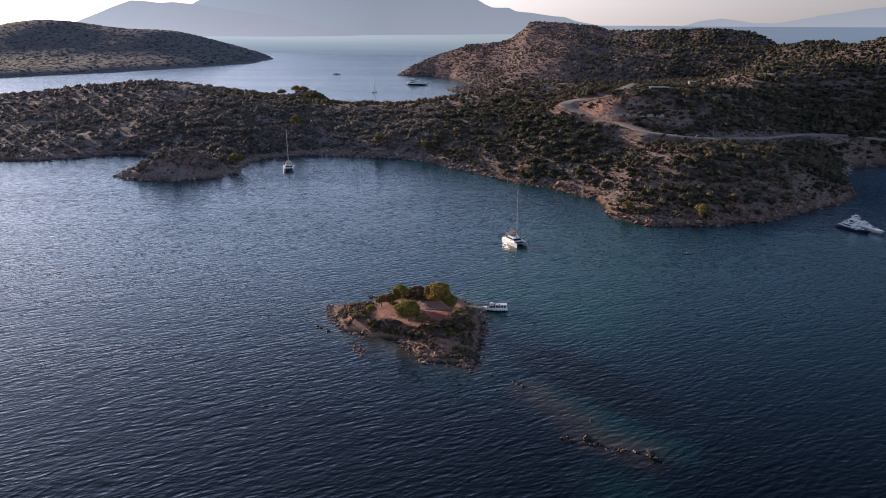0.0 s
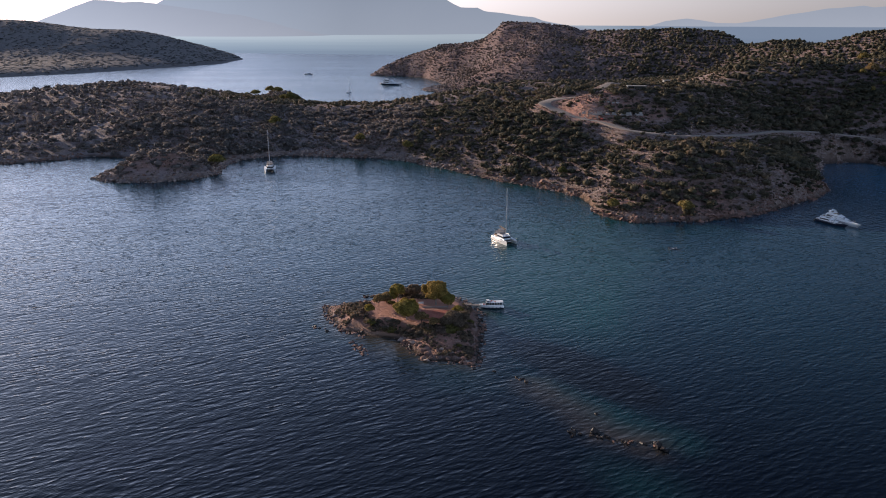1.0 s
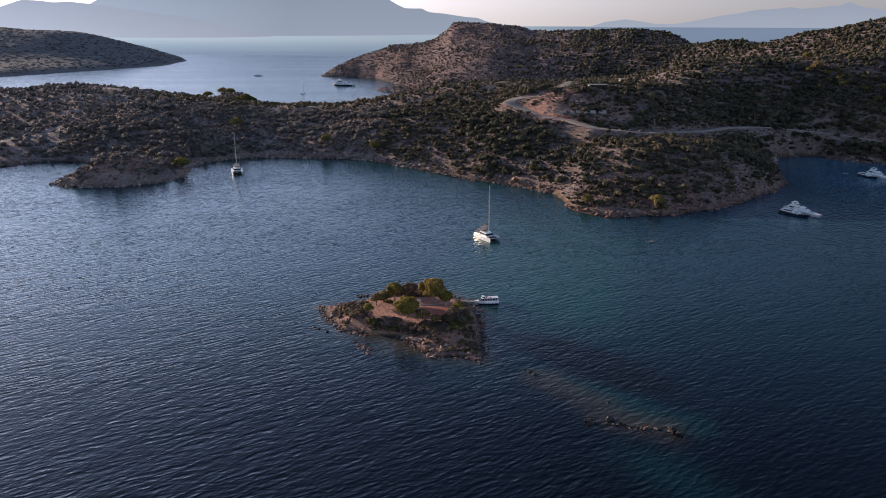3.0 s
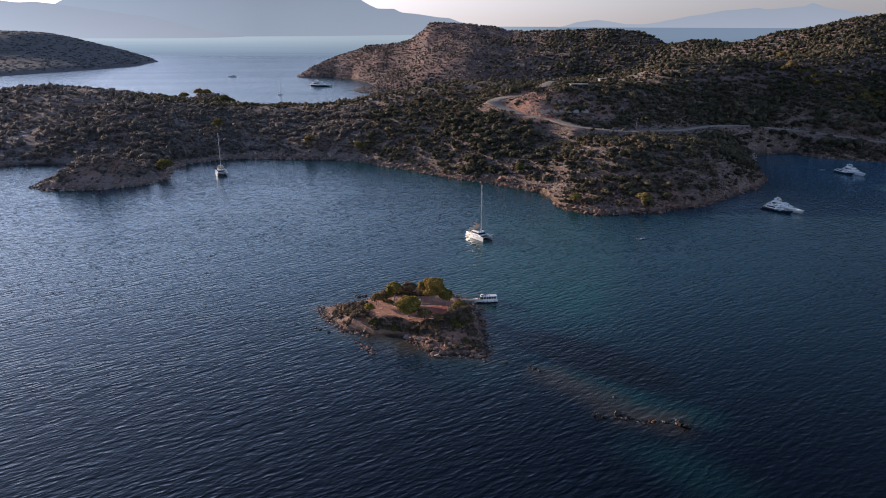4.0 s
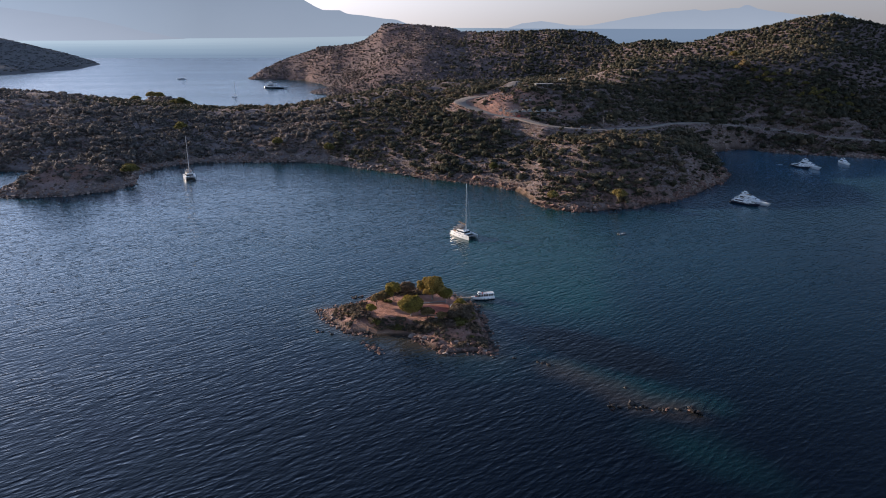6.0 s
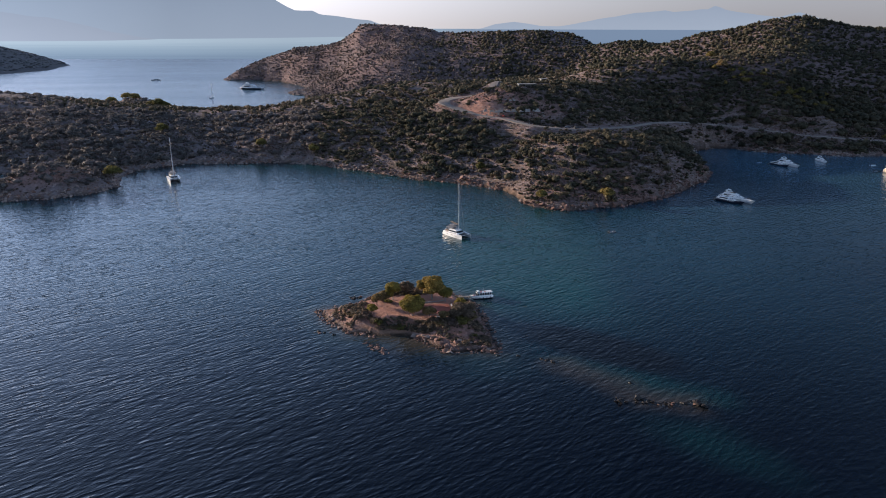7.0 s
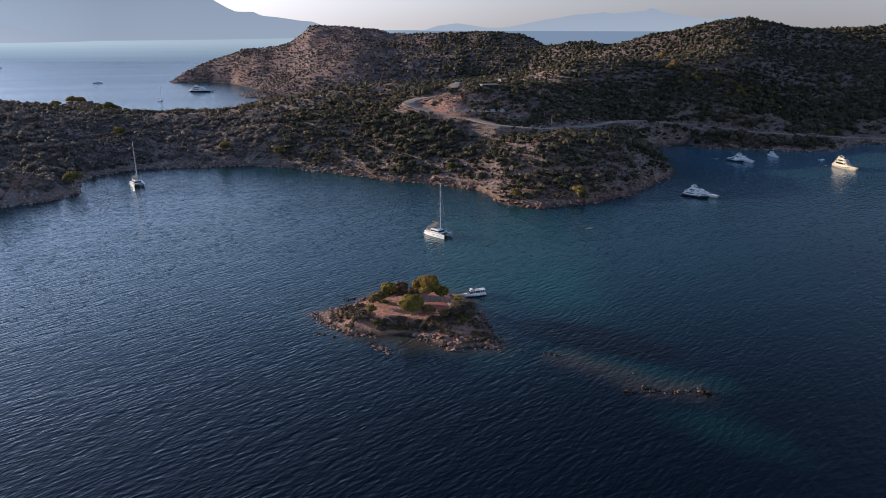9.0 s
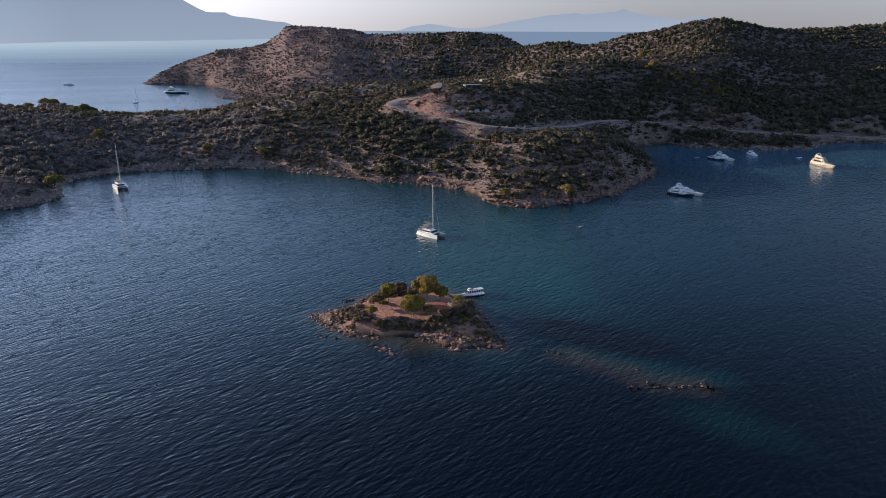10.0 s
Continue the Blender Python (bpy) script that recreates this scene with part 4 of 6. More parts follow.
def motor_yacht(L, hull_mat, label, flybridge=True, decks=1):
    """An anchored motor yacht of length L."""
    boat = empty("motor_yacht")
    k = L / 16.0
    top_mat = SUN_GEL if hull_mat is SUN_GEL else GEL
    B, free = 4.6 * k ** 0.85, 1.5 * k * (1.2 if decks > 1 else 1)
    smooth_faces(part("hull", hull_mesh(L, B, free, 0.5 * k, 0, 0.9, 0.20, 1.9, 0.15), hull_mat, boat))
    part("rub_rail", block(-L * 0.49, L * 0.26, B * 0.465, B * 0.47, free * 0.82, free * 0.88), GEL if hull_mat is NAVY else GREYCANVAS, boat)
    part("swim_platform", block(-L * 0.57, -L * 0.49, B * 0.40, B * 0.42, 0.25 * k, 0.42 * k, 0.05, 0, 0.05, 0.03), TEAK, boat)
    z = free * 1.02
    house = [(-0.37 * L, 0.41 * B, 0.36 * B, z, z + 1.35 * k), (-0.20 * L, 0.43 * B, 0.37 * B, z, z + 1.55 * k), (0.02 * L, 0.42 * B, 0.34 * B, z, z + 1.58 * k), (0.12 * L, 0.39 * B, 0.28 * B, z, z + 1.30 * k),
             (0.22 * L, 0.34 * B, 0.23 * B, z, z + 0.74 * k), (0.31 * L, 0.27 * B, 0.18 * B, z + 0.05 * k, z + 0.42 * k), (0.41 * L, 0.14 * B, 0.08 * B, z + 0.12 * k, z + 0.30 * k)]
    if decks > 1:
        house = [(-0.40 * L, 0.43 * B, 0.41 * B, z, z + 1.8 * k), (-0.05 * L, 0.45 * B, 0.42 * B, z, z + 1.9 * k), (0.10 * L, 0.42 * B, 0.37 * B, z, z + 1.9 * k), (0.18 * L, 0.37 * B, 0.28 * B, z, z + 1.35 * k), (0.25 * L, 0.28 * B, 0.18 * B, z, z + 0.5 * k), (0.40 * L, 0.14 * B, 0.08 * B, z + 0.1 * k, z + 0.25 * k)]
    cab = part("deckhouse", loft(house), top_mat, boat)
    for side in (-1, 1):
        part("side_window", glazing(house, -0.33 * L, 0.04 * L, 0.30, 0.80, side, 0.8 * k), TINT, cab, "long tinted side window")
        part("front_window", glazing(house, 0.06 * L, 0.21 * L, 0.30, 0.84, side, -0.5 * k), TINT, cab, "raked tinted windscreen")
        for j in range(3):
            x = -L * 0.12 + j * L * 0.14
            part("port_light", block(x, x + 0.9 * k, 0.015, 0.015, free * 0.48, free * 0.66, 0.08, 0.08, 0, 0, side * B * 0.492), TINT, boat)
    part("windscreen", block(0.115 * L, 0.205 * L, 0.26 * B, 0.20 * B, z + 0.80 * k, z + 1.26 * k, 0.0, 0.075 * L, 0.05 * k), TINT, cab, "raked tinted windscreen")
    z = z + 1.5 * k * (1.25 if decks > 1 else 1)
    if decks > 1:
        upper = [(-0.33 * L, 0.37 * B, 0.35 * B, z, z + 1.45 * k), (-0.02 * L, 0.38 * B, 0.35 * B, z, z + 1.5 * k), (0.06 * L, 0.34 * B, 0.28 * B, z, z + 1.35 * k), (0.13 * L, 0.26 * B, 0.18 * B, z, z + 0.4 * k)]
        cab = part("upper_deckhouse", loft(upper), top_mat, boat)
        for side in (-1, 1):
            part("upper_window", glazing(upper, -0.27 * L, 0.06 * L, 0.30, 0.80, side, 0.4 * k), TINT, cab)
            bm = bmesh.new()
            for x in (-0.42, -0.36, -0.30):
                tube(bm, (x * L, side * B * 0.37, z - 0.1 * k), (x * L, side * B * 0.37, z + 0.85 * k), 0.03 * k)
            tube(bm, (-0.42 * L, side * B * 0.37, z + 0.85 * k), (-0.30 * L, side * B * 0.37, z + 0.85 * k), 0.03 * k)
            part("deck_rail", bm, STEEL, boat)
        part("upper_deck", block(-L * 0.44, -L * 0.27, B * 0.39, B * 0.40, z - 0.14 * k, z, 0, 0, 0, 0.02), top_mat, boat)
        part("roof_overhang", block(-L * 0.38, L * 0.03, B * 0.35, B * 0.30, z + 1.45 * k, z + 1.6 * k, 0.1, 0.2 * k, 0.05, 0.04), top_mat, boat)
        z += 1.55 * k
    if flybridge:
        coaming = [(-0.33 * L, 0.36 * B, 0.35 * B, z - 0.1 * k, z + 0.35 * k), (-0.14 * L, 0.37 * B, 0.35 * B, z - 0.1 * k, z + 0.55 * k), (-0.04 * L, 0.31 * B, 0.28 * B, z - 0.1 * k, z + 0.58 * k), (0.05 * L, 0.20 * B, 0.14 * B, z - 0.1 * k, z + 0.12 * k)]
        fly = part("flybridge", loft(coaming), top_mat, boat)
        part("flybridge_well", block(-L * 0.31, -L * 0.09, B * 0.29, B * 0.28, z + 0.38 * k, z + 0.585 * k), TEAK, fly)
        part("flybridge_screen", block(-L * 0.06, L * 0.0, B * 0.25, B * 0.20, z + 0.5 * k, z + 0.85 * k, L * 0.01, L * 0.035, 0.05 * k), TINT, fly)
        part("flybridge_seat", block(-L * 0.24, -L * 0.17, B * 0.25, B * 0.25, z + 0.56 * k, z + 0.82 * k, 0, 0, 0.03, 0.03), GEL, boat)
        for side in (-1, 1):
            fin = block(-L * 0.27, -L * 0.16, 0.09 * k, 0.09 * k, z + 0.3 * k, z + 1.45 * k, -L * 0.03, L * 0.07, 0.02, 0.03, side * B * 0.33)
            part("arch_leg", fin, top_mat, boat)
        part("radar_arch", block(-L * 0.305, -L * 0.225, B * 0.345, B * 0.345, z + 1.40 * k, z + 1.56 * k, 0.02 * L, 0.02 * L, 0.05 * k, 0.04), top_mat, boat)
        bm = bmesh.new()
        tube(bm, (-L * 0.26, 0, z + 1.55 * k), (-L * 0.26, 0, z + 1.95 * k), 0.30 * k, 0.2 * k, 10)
        part("radar_dome", bm, GEL, boat)
        bm = bmesh.new()
        tube(bm, (-L * 0.27, 0.5 * k, z + 1.5 * k), (-L * 0.29, 0.5 * k, z + 3.0 * k), 0.03 * k)
        part("aerial", bm, STEEL, boat)
    else:
        part("sun_roof", block(-L * 0.16, L * 0.0, B * 0.22, B * 0.2, z + 0.03 * k, z + 0.12 * k, 0.1, 0.2, 0.05, 0.03), TINT, boat)
    for side in (-1, 1):
        bm = bmesh.new()
        prev = None
        for j in range(7):
            u = 0.05 + j * 0.068
            b = B / 2 * (1 - max(0, (u + 0.12) / 0.62) ** 1.9) * 0.93
            p = (u * L, side * max(b, 0.05), free * (1 + 0.20 * (u + 0.5) ** 2))
            top = (p[0], p[1], p[2] + 0.6 * k)
            tube(bm, p, top, 0.022)
            if prev:
                tube(bm, prev, top, 0.022)
            prev = top
        part("bow_rail", bm, STEEL, boat)
    part("cockpit_sole", block(-L * 0.49, -L * 0.36, B * 0.40, B * 0.42, free * 0.99, free * 1.03), TEAK, boat)
    part("cockpit_sofa", block(-L * 0.48, -L * 0.44, B * 0.34, B * 0.34, free * 1.0, free * 1.3, 0, 0, 0.02, 0.03), GEL, boat)
    part("sun_pad", block(L * 0.28, L * 0.37, B * 0.14, B * 0.10, free * 1.3, free * 1.42, 0.02, 0.1, 0.03, 0.03), GREYCANVAS, boat, "grey foredeck sun pad")
    return tagged(boat, label, "motor yacht", "anchored boats")


def tender(L, tube_mat, label, name="inflatable_dinghy"):
    boat = empty(name)
    for side in (-1, 1):
        bm = bmesh.new()
        tube(bm, (-L / 2, side * L * 0.2, 0.22), (L * 0.22, side * L * 0.2, 0.24), 0.2, n=8)
        tube(bm, (L * 0.22, side * L * 0.2, 0.24), (L * 0.5, 0, 0.36), 0.2, 0.17, n=8)
        part("side_tube", bm, tube_mat, boat)
    part("floor", block(-L * 0.45, L * 0.3, L * 0.18, L * 0.1, 0.02, 0.14), GREYCANVAS, boat)
    part("thwart", block(-0.1, 0.2, L * 0.16, L * 0.16, 0.25, 0.33), GEL, boat)
    part("outboard", block(-L * 0.55, -L * 0.45, 0.14, 0.14, 0.1, 0.85, 0.03, 0.03, 0.03, 0.03), RUBBER, boat, "black outboard motor")
    return tagged(boat, label, "dinghy", "anchored boats")


def water_taxi():
    boat = empty("excursion_boat")
    smooth_faces(part("hull", hull_mesh(8.4, 2.7, 1.05, 0.35, 0, 0.92, 0.45, 2.3, 0.07), GEL, boat))
    for side in (-1, 1):
        for x in (-3.0, -1.6, -0.2, 1.2):
            bm = bmesh.new()
            tube(bm, (x, side * 1.36, 0.25), (x, side * 1.36, 0.8), 0.13, n=8)
            part("fender", bm, NAVY, boat, "dark blue hanging fender")
    smooth_faces(part("boot_stripe", hull_mesh(8.46, 2.76, 0.34, 0.3, 0, 0.92, 0.2, 2.3, 0.02), NAVY, boat, "dark blue stripe along the waterline"))
    cab = part("cabin", block(-3.8, 2.4, 1.14, 0.82, 1.0, 1.42, 0.05, 0.25, 0.06, 0.05), GEL, boat)
    for side in (-1, 1):
        for k in range(6):
            x = -3.5 + k * 0.95
            w = 1.04 - 0.045 * max(0, k - 1)
            part("window", block(x, x + 0.7, 0.012, 0.012, 1.44, 2.28, 0.02, 0.02, 0, 0, side * w), TINT, cab, "dark cabin window")
            part("window_post", block(x - 0.19, x - 0.05, 0.03, 0.03, 1.40, 2.36, 0, 0, 0, 0, side * w), GEL, cab)
    part("roof", block(-4.1, 2.2, 1.12, 0.90, 2.32, 2.46, 0.1, 0.3, 0.08, 0.04), GEL, boat, "flat white roof canopy")
    part("windscreen", block(2.0, 2.35, 0.8, 0.74, 1.42, 2.32, 0.1, 0.2, 0.03), TINT, boat)
    house = part("wheelhouse", block(0.9, 2.2, 0.74, 0.66, 2.46, 3.05, 0.1, 0.3, 0.06, 0.05), GEL, boat, "small raised white wheelhouse")
    part("wheelhouse_window", block(1.0, 2.14, 0.745, 0.675, 2.62, 2.92, 0.05, 0.12, 0.035), TINT, house)
    part("bow_seat", block(2.6, 3.3, 0.5, 0.3, 1.15, 1.5, 0, 0.1, 0.04, 0.04), REDCLOTH, boat, "faded red bow cushion")
    for x, y in ((-0.2, -0.45), (-1.4, 0.5), (0.2, 0.5)):
        part("life_ring", block(x, x + 0.6, 0.28, 0.28, 2.46, 2.6, 0.05, 0.05, 0.05, 0.03, y), REDCLOTH, boat, "red life ring on the roof")
    bm = bmesh.new()
    pts = [(2.4, -1.0), (3.1, -0.72), (3.9, -0.25), (4.3, 0), (3.9, 0.25), (3.1, 0.72), (2.4, 1.0)]
    for (a, b), (c, d) in zip(pts, pts[1:]):
        tube(bm, (a, b, 1.95), (c, d, 1.95), 0.035)
        tube(bm, (a, b, 1.3), (a, b, 1.95), 0.03)
    part("bow_rail", bm, STEEL, boat)
    bm = bmesh.new()
    tube(bm, (-0.5, 0, 2.5), (-0.55, 0, 4.2), 0.03)
    part("aerial", bm, STEEL, boat)
    return tagged(boat, "white excursion boat with a flat cabin roof at the jetty", "boat", "anchored boats")


def monohull_sailboat():
    boat = empty("sailing_boat")
    part("hull", hull_mesh(12, 3.6, 1.2, 0.5, 0, 0.75, 0.25, 2.0, 0.05), GEL, boat)
    c = part("coachroof", block(-1.5, 3.0, 1.1, 0.7, 1.2, 1.75, 0.1, 0.6, 0.15, 0.06), GEL, boat)
    part("window", block(-1.2, 2.4, 1.09, 0.78, 1.4, 1.58, 0.1, 0.2, 0.05), TINT, c)
    bm = bmesh.new()
    tube(bm, (0.8, 0, 1.6), (0.7, 0, 17.5), 0.30, 0.22)
    part("mast", bm, GEL, boat)
    bm = bmesh.new()
    tube(bm, (0.7, 0, 2.6), (-4.2, 0, 2.9), 0.24, 0.16)
    part("stowed_sail", bm, CANVAS, boat, "sail stowed along the boom")
    bm = bmesh.new()
    tube(bm, (6.1, 0, 1.4), (0.75, 0, 17), 0.07)
    part("stay", bm, GEL, boat)
    return tagged(boat, "white sailing boat anchored in the far bay", "sailing boat", "anchored boats")


def put(ob, x, y, heading, z=0.0, s=1.0):
    ob.matrix_basis = pose(x, y, z, 0, 0, heading) @ Matrix.Diagonal((s, s, s, 1))
    return ob


cat = put(sailing_catamaran("white sailing catamaran with a tall mast at anchor off the islet"), -36.6, 280.3, -56, 0, 0.90)
cat_b = copy_thing(cat, pose(-192, 405, 0, 0, 0, -68))
cat_b.scale = (0.98, 0.98, 0.98)
tagged(cat_b, "white sailing catamaran at anchor close to the scrubby shore")
put(motor_yacht(17.5, GEL, "white flybridge motor yacht rafted beside a dark-hulled one"), 116.4, 335.5, -60)
put(motor_yacht(13.5, NAVY, "dark-hulled motor boat rafted beside a white yacht", False), 111.4, 332.6, -54)
put(motor_yacht(16.5, GEL, "white motor yacht anchored under the road bank"), 198.0, 428.5, -78)
put(motor_yacht(12.0, NAVY, "dark-hulled motor boat rafted to a white yacht", False), 191.5, 428.0, -68)
put(motor_yacht(11.5, GEL, "small white cabin cruiser close to the rocky shore"), 228.5, 440.0, -95)
put(motor_yacht(17.5, SUN_GEL, "large three-deck motor yacht, low sunlight painted into its cream hull", True, 2), 249.0, 394.0, -86)
put(tender(5.5, RUBBER, "black inflatable tender beside the large yacht"), 243.0, 404.0, 15)
put(tender(4.2, GEL, "small white dinghy lying off the large yacht"), 254.2, 423.4, 5)
put(tender(3.6, GREYCANVAS, "grey inflatable dinghy drifting in the open bay"), 33.0, 281.0, 20)
put(tender(4.0, GREYCANVAS, "grey inflatable dinghy lying astern of the rafted boats"), 183.0, 437.0, 10)
far_yacht = put(motor_yacht(33.0, GEL, "large white motor yacht with a dark blue waterline band", True, 2), -256, 1024, -25)
smooth_faces(part("waterline_band", hull_mesh(33.2, 8.56, 2.7, 1.0, 0, 0.9, 0.1, 2.4, 0.04), NAVY, far_yacht, "dark blue band along the hull"))
far_yacht.matrix_basis = far_yacht.matrix_basis @ Matrix.Diagonal((1, 1, 0.62, 1))
put(motor_yacht(14.0, GEL, "small motor boat far out in the strait", False), -440, 1192, 175)
put(monohull_sailboat(), -283, 898, 80)
put(water_taxi(), -35.5, 206.5, 193, 0, 0.90)


# ---- jetty and terrace of the islet ----
def build_jetty():
    j = empty("jetty", pose(-45.6, 206.2, 0, 0, 0, -2))
    for k in range(14):
        x = 0.2 + k * 0.46
        part("plank", block(x, x + 0.4, 0.55, 0.55, 0.82, 0.88), WOOD, j)
    for x in (1.2, 3.4, 5.8):
        for y in (-0.5, 0.5):
            bm = bmesh.new()
            tube(bm, (x, y, -1.5), (x, y, 1.15), 0.09, n=8)
            part("post", bm, WOOD, j)
    for y in (-0.42, 0.42):
        part("beam", block(0, 6.6, 0.05, 0.05, 0.68, 0.815, 0, 0, 0, 0, y), WOOD, j)
    tagged(j, "narrow grey plank jetty on wooden posts", "jetty")


build_jetty()


def ground_z(x, y):
    z, _ = island_height(np.array([float(x)]), np.array([float(y)]))
    return float(z[0])


def land_z(x, y):
    return float(land_height(np.array([float(x)]), np.array([float(y)]))[0][0])


def low_wall(name, x0, y0, x1, y1, h, w, mat, label, cat_):
    z = min(ground_z(x0, y0), ground_z(x1, y1)) - 0.25
    L = math.hypot(x1 - x0, y1 - y0)
    bm = block(0, L, w / 2, w / 2, 0, h + 0.25, 0.02, 0.02, 0.02, 0.03)
    ob = part(name, bm, mat)
    ob.matrix_basis = pose(x0, y0, z, 0, 0, math.degrees(math.atan2(y1 - y0, x1 - x0)))
    return tagged(ob, label, cat_)


def build_terrace():
    z = ground_z(-52, 190.5)
    t = empty("paved_terrace", pose(-52.0, 190.8, 3.16, 0, 0, 4))
    g = random.Random(5)
    for i in range(11):
        for k in range(9):
            part("paving_slab", block(-4.4 + i * 0.8, -4.4 + i * 0.8 + 0.77, 0.385, 0.385, -0.12, 0.02 + g.uniform(0, 0.03), 0.01, 0.01, 0.01, 0, -3.4 + k * 0.8), PATIO, t)
    tagged(t, "faded terracotta paved terrace under the trees", "terrace")
    low_wall("low_wall", -56.6, 195.6, -48.8, 197.3, 0.3, 0.3, CONCRETE, "low whitewashed wall behind the paved terrace", "wall")
    low_wall("low_wall", -57.3, 186.6, -49.6, 185.0, 0.35, 0.35, PALEROCK, "low pale stone edging along the terrace", "wall")
    low_wall("fallen_beam", -52.4, 183.6, -49.0, 181.6, 0.3, 0.4, WHITEWASH, "fallen white concrete beam on the slope", "beam")
    low_wall("stone_step", -45.2, 197.0, -43.4, 193.6, 0.4, 0.5, WHITEWASH, "white stone steps down to the jetty path", "steps")
    low_wall("stone_bench", -66.0, 181.8, -62.8, 182.6, 0.45, 0.5, PALEROCK, "pale stone bench at the terrace edge", "bench")
    b = empty("garden_bench", pose(-57.5, 197.9, ground_z(-57.5, 197.9), 0, 0, 12))
    part("seat", block(-0.8, 0.8, 0.22, 0.22, 0.42, 0.48), GEL, b)
    part("backrest", block(-0.8, 0.8, 0.03, 0.03, 0.5, 0.9, 0, 0, 0, 0, 0.22), GEL, b)
    for x in (-0.7, 0.7):
        for y in (-0.17, 0.17):
            part("leg", block(x - 0.04, x + 0.04, 0.04, 0.04, 0, 0.42, 0, 0, 0, 0, y), GEL, b)
    tagged(b, "small white garden bench on the bare terrace", "bench")
    for x, y in ((-46.9, 192.2), (-46.2, 191.2)):
        c = empty("garden_chair", pose(x, y, ground_z(x, y), 0, 0, 40))
        part("seat", block(-0.25, 0.25, 0.25, 0.25, 0.42, 0.47), GEL, c)
        part("backrest", block(-0.25, 0.25, 0.025, 0.025, 0.47, 0.95, 0, 0, 0.02, 0, 0.24), GEL, c)
        for lx in (-0.2, 0.2):
            for ly in (-0.2, 0.2):
                part("leg", block(lx - 0.025, lx + 0.025, 0.025, 0.025, 0, 0.42, 0, 0, 0, 0, ly), GEL, c)
        tagged(c, "white plastic garden chair on the terrace", "chair", "terrace chairs")


build_terrace()


# ---- trees ----
def leafy_mass(centre, rx, rz, leaves, seed, size):
    """Leaf sprays over a rounded, lobed mass with an uneven core inside."""
    g = np.random.default_rng(seed)
    lobes = g.normal(size=(16, 3))
    lobes[:, 2] = np.abs(lobes[:, 2]) * 1.1 - 0.35
    lobes /= np.linalg.norm(lobes, axis=1)[:, None]
    swell = g.uniform(0.06, 0.34, 16)

    def reach(d):
        return 0.74 + (np.clip(d @ lobes.T, 0, 1) ** 14 * swell).max(1)
    scale = np.array([rx, rx, rz])
    V, F = ball(3, seed, 0.14)
    d = V / np.linalg.norm(V, axis=1)[:, None]
    V = V * (0.84 * reach(d))[:, None] * scale + centre
    d = g.normal(size=(leaves, 3))
    d[:, 2] = np.where(d[:, 2] < -0.5, -0.6 * d[:, 2], d[:, 2])
    d /= np.linalg.norm(d, axis=1)[:, None]
    P = d * (reach(d) * (0.80 + 0.26 * g.random(leaves)))[:, None] * scale + centre
    A = g.normal(size=(leaves, 3))
    A -= 0.5 * (A * d).sum(1)[:, None] * d
    A /= np.linalg.norm(A, axis=1)[:, None]
    B = np.cross(A, d + 0.35 * g.normal(size=(leaves, 3)))
    B /= np.linalg.norm(B, axis=1)[:, None]
    k = size * (0.6 + 0.8 * g.random(leaves))[:, None]
    A, B = A * k, B * k * 0.75
    Q = np.stack([P - A, P - B, P + A, P + B], 1).reshape(-1, 3)
    i = np.arange(leaves * 4).reshape(-1, 4) + len(V)
    return np.concatenate([V, Q]), np.concatenate([F, i[:, :3], i[:, [0, 2, 3]]])


def tree(name, x, y, height, width, mat, label, tone, seed, leaves=2600, ground=ground_z, lean=0.0, low=0.30, masses=None, bark=None):
    """A trunk that forks into limbs, each carrying part of a leafy crown; masses are (dx, dy, z, radius, half height)."""
    g = np.random.default_rng(seed)
    t = empty(name, pose(x, y, ground(x, y) - 0.15, 0, 0, 0))
    fork, r = height * low, max(0.10, height * 0.026)
    if masses is None:
        rz = height * 0.30
        masses = [(lean, 0, height - rz, width * 0.36, rz)]
        for k in range(3):
            a = 2.1 * k + g.uniform(-0.5, 0.5)
            masses.append((lean + math.cos(a) * width * 0.22, math.sin(a) * width * 0.22, height * g.uniform(0.50, 0.64), width * g.uniform(0.25, 0.31), height * g.uniform(0.22, 0.28)))
    bm = bmesh.new()
    tube(bm, (0, 0, 0), (lean * 0.4, 0.1, fork * 0.55), r * 1.3, r, 7)
    tube(bm, (lean * 0.4, 0.1, fork * 0.55), (lean, 0, fork), r, r * 0.85, 7)
    part("trunk", bm, bark or BARK, t)
    Vs, Fs, n = [], [], 0
    area = sum(m[3] * (m[3] + m[4]) for m in masses)
    for j, (dx, dy, z, rx, rz) in enumerate(masses):
        for k in range(3 if len(masses) < 3 else 2):
            a = g.uniform(0, 6.28)
            c = Vector((dx + math.cos(a) * rx * 0.45, dy + math.sin(a) * rx * 0.45, z - 0.1 * rz))
            mid = Vector((lean + (c.x - lean) * 0.55, c.y * 0.55, fork + (c.z - fork) * 0.5))
            bm = bmesh.new()
            tube(bm, (lean, 0, fork * 0.96), mid, r * 0.62, r * 0.42, 5)
            tube(bm, mid, c, r * 0.42, r * 0.14, 5)
            part("limb", bm, bark or BARK, t)
        V, F = leafy_mass(np.array([dx, dy, z]), rx, rz, int(leaves * rx * (rx + rz) / area), seed * 20 + j, 0.25 if leaves > 2000 else 0.36)
        Vs.append(V)
        Fs.append(F + n)
        n += len(V)
    V, F = np.concatenate(Vs), np.concatenate(Fs)
    tn = np.clip(tone + 0.11 * g.normal(size=len(V)), 0, 1)
    crown = new("crown", mesh_from("crown", V, F, mat, False, {"tone": tn}))
    crown.parent = t
    return tagged(t, label, "tree")


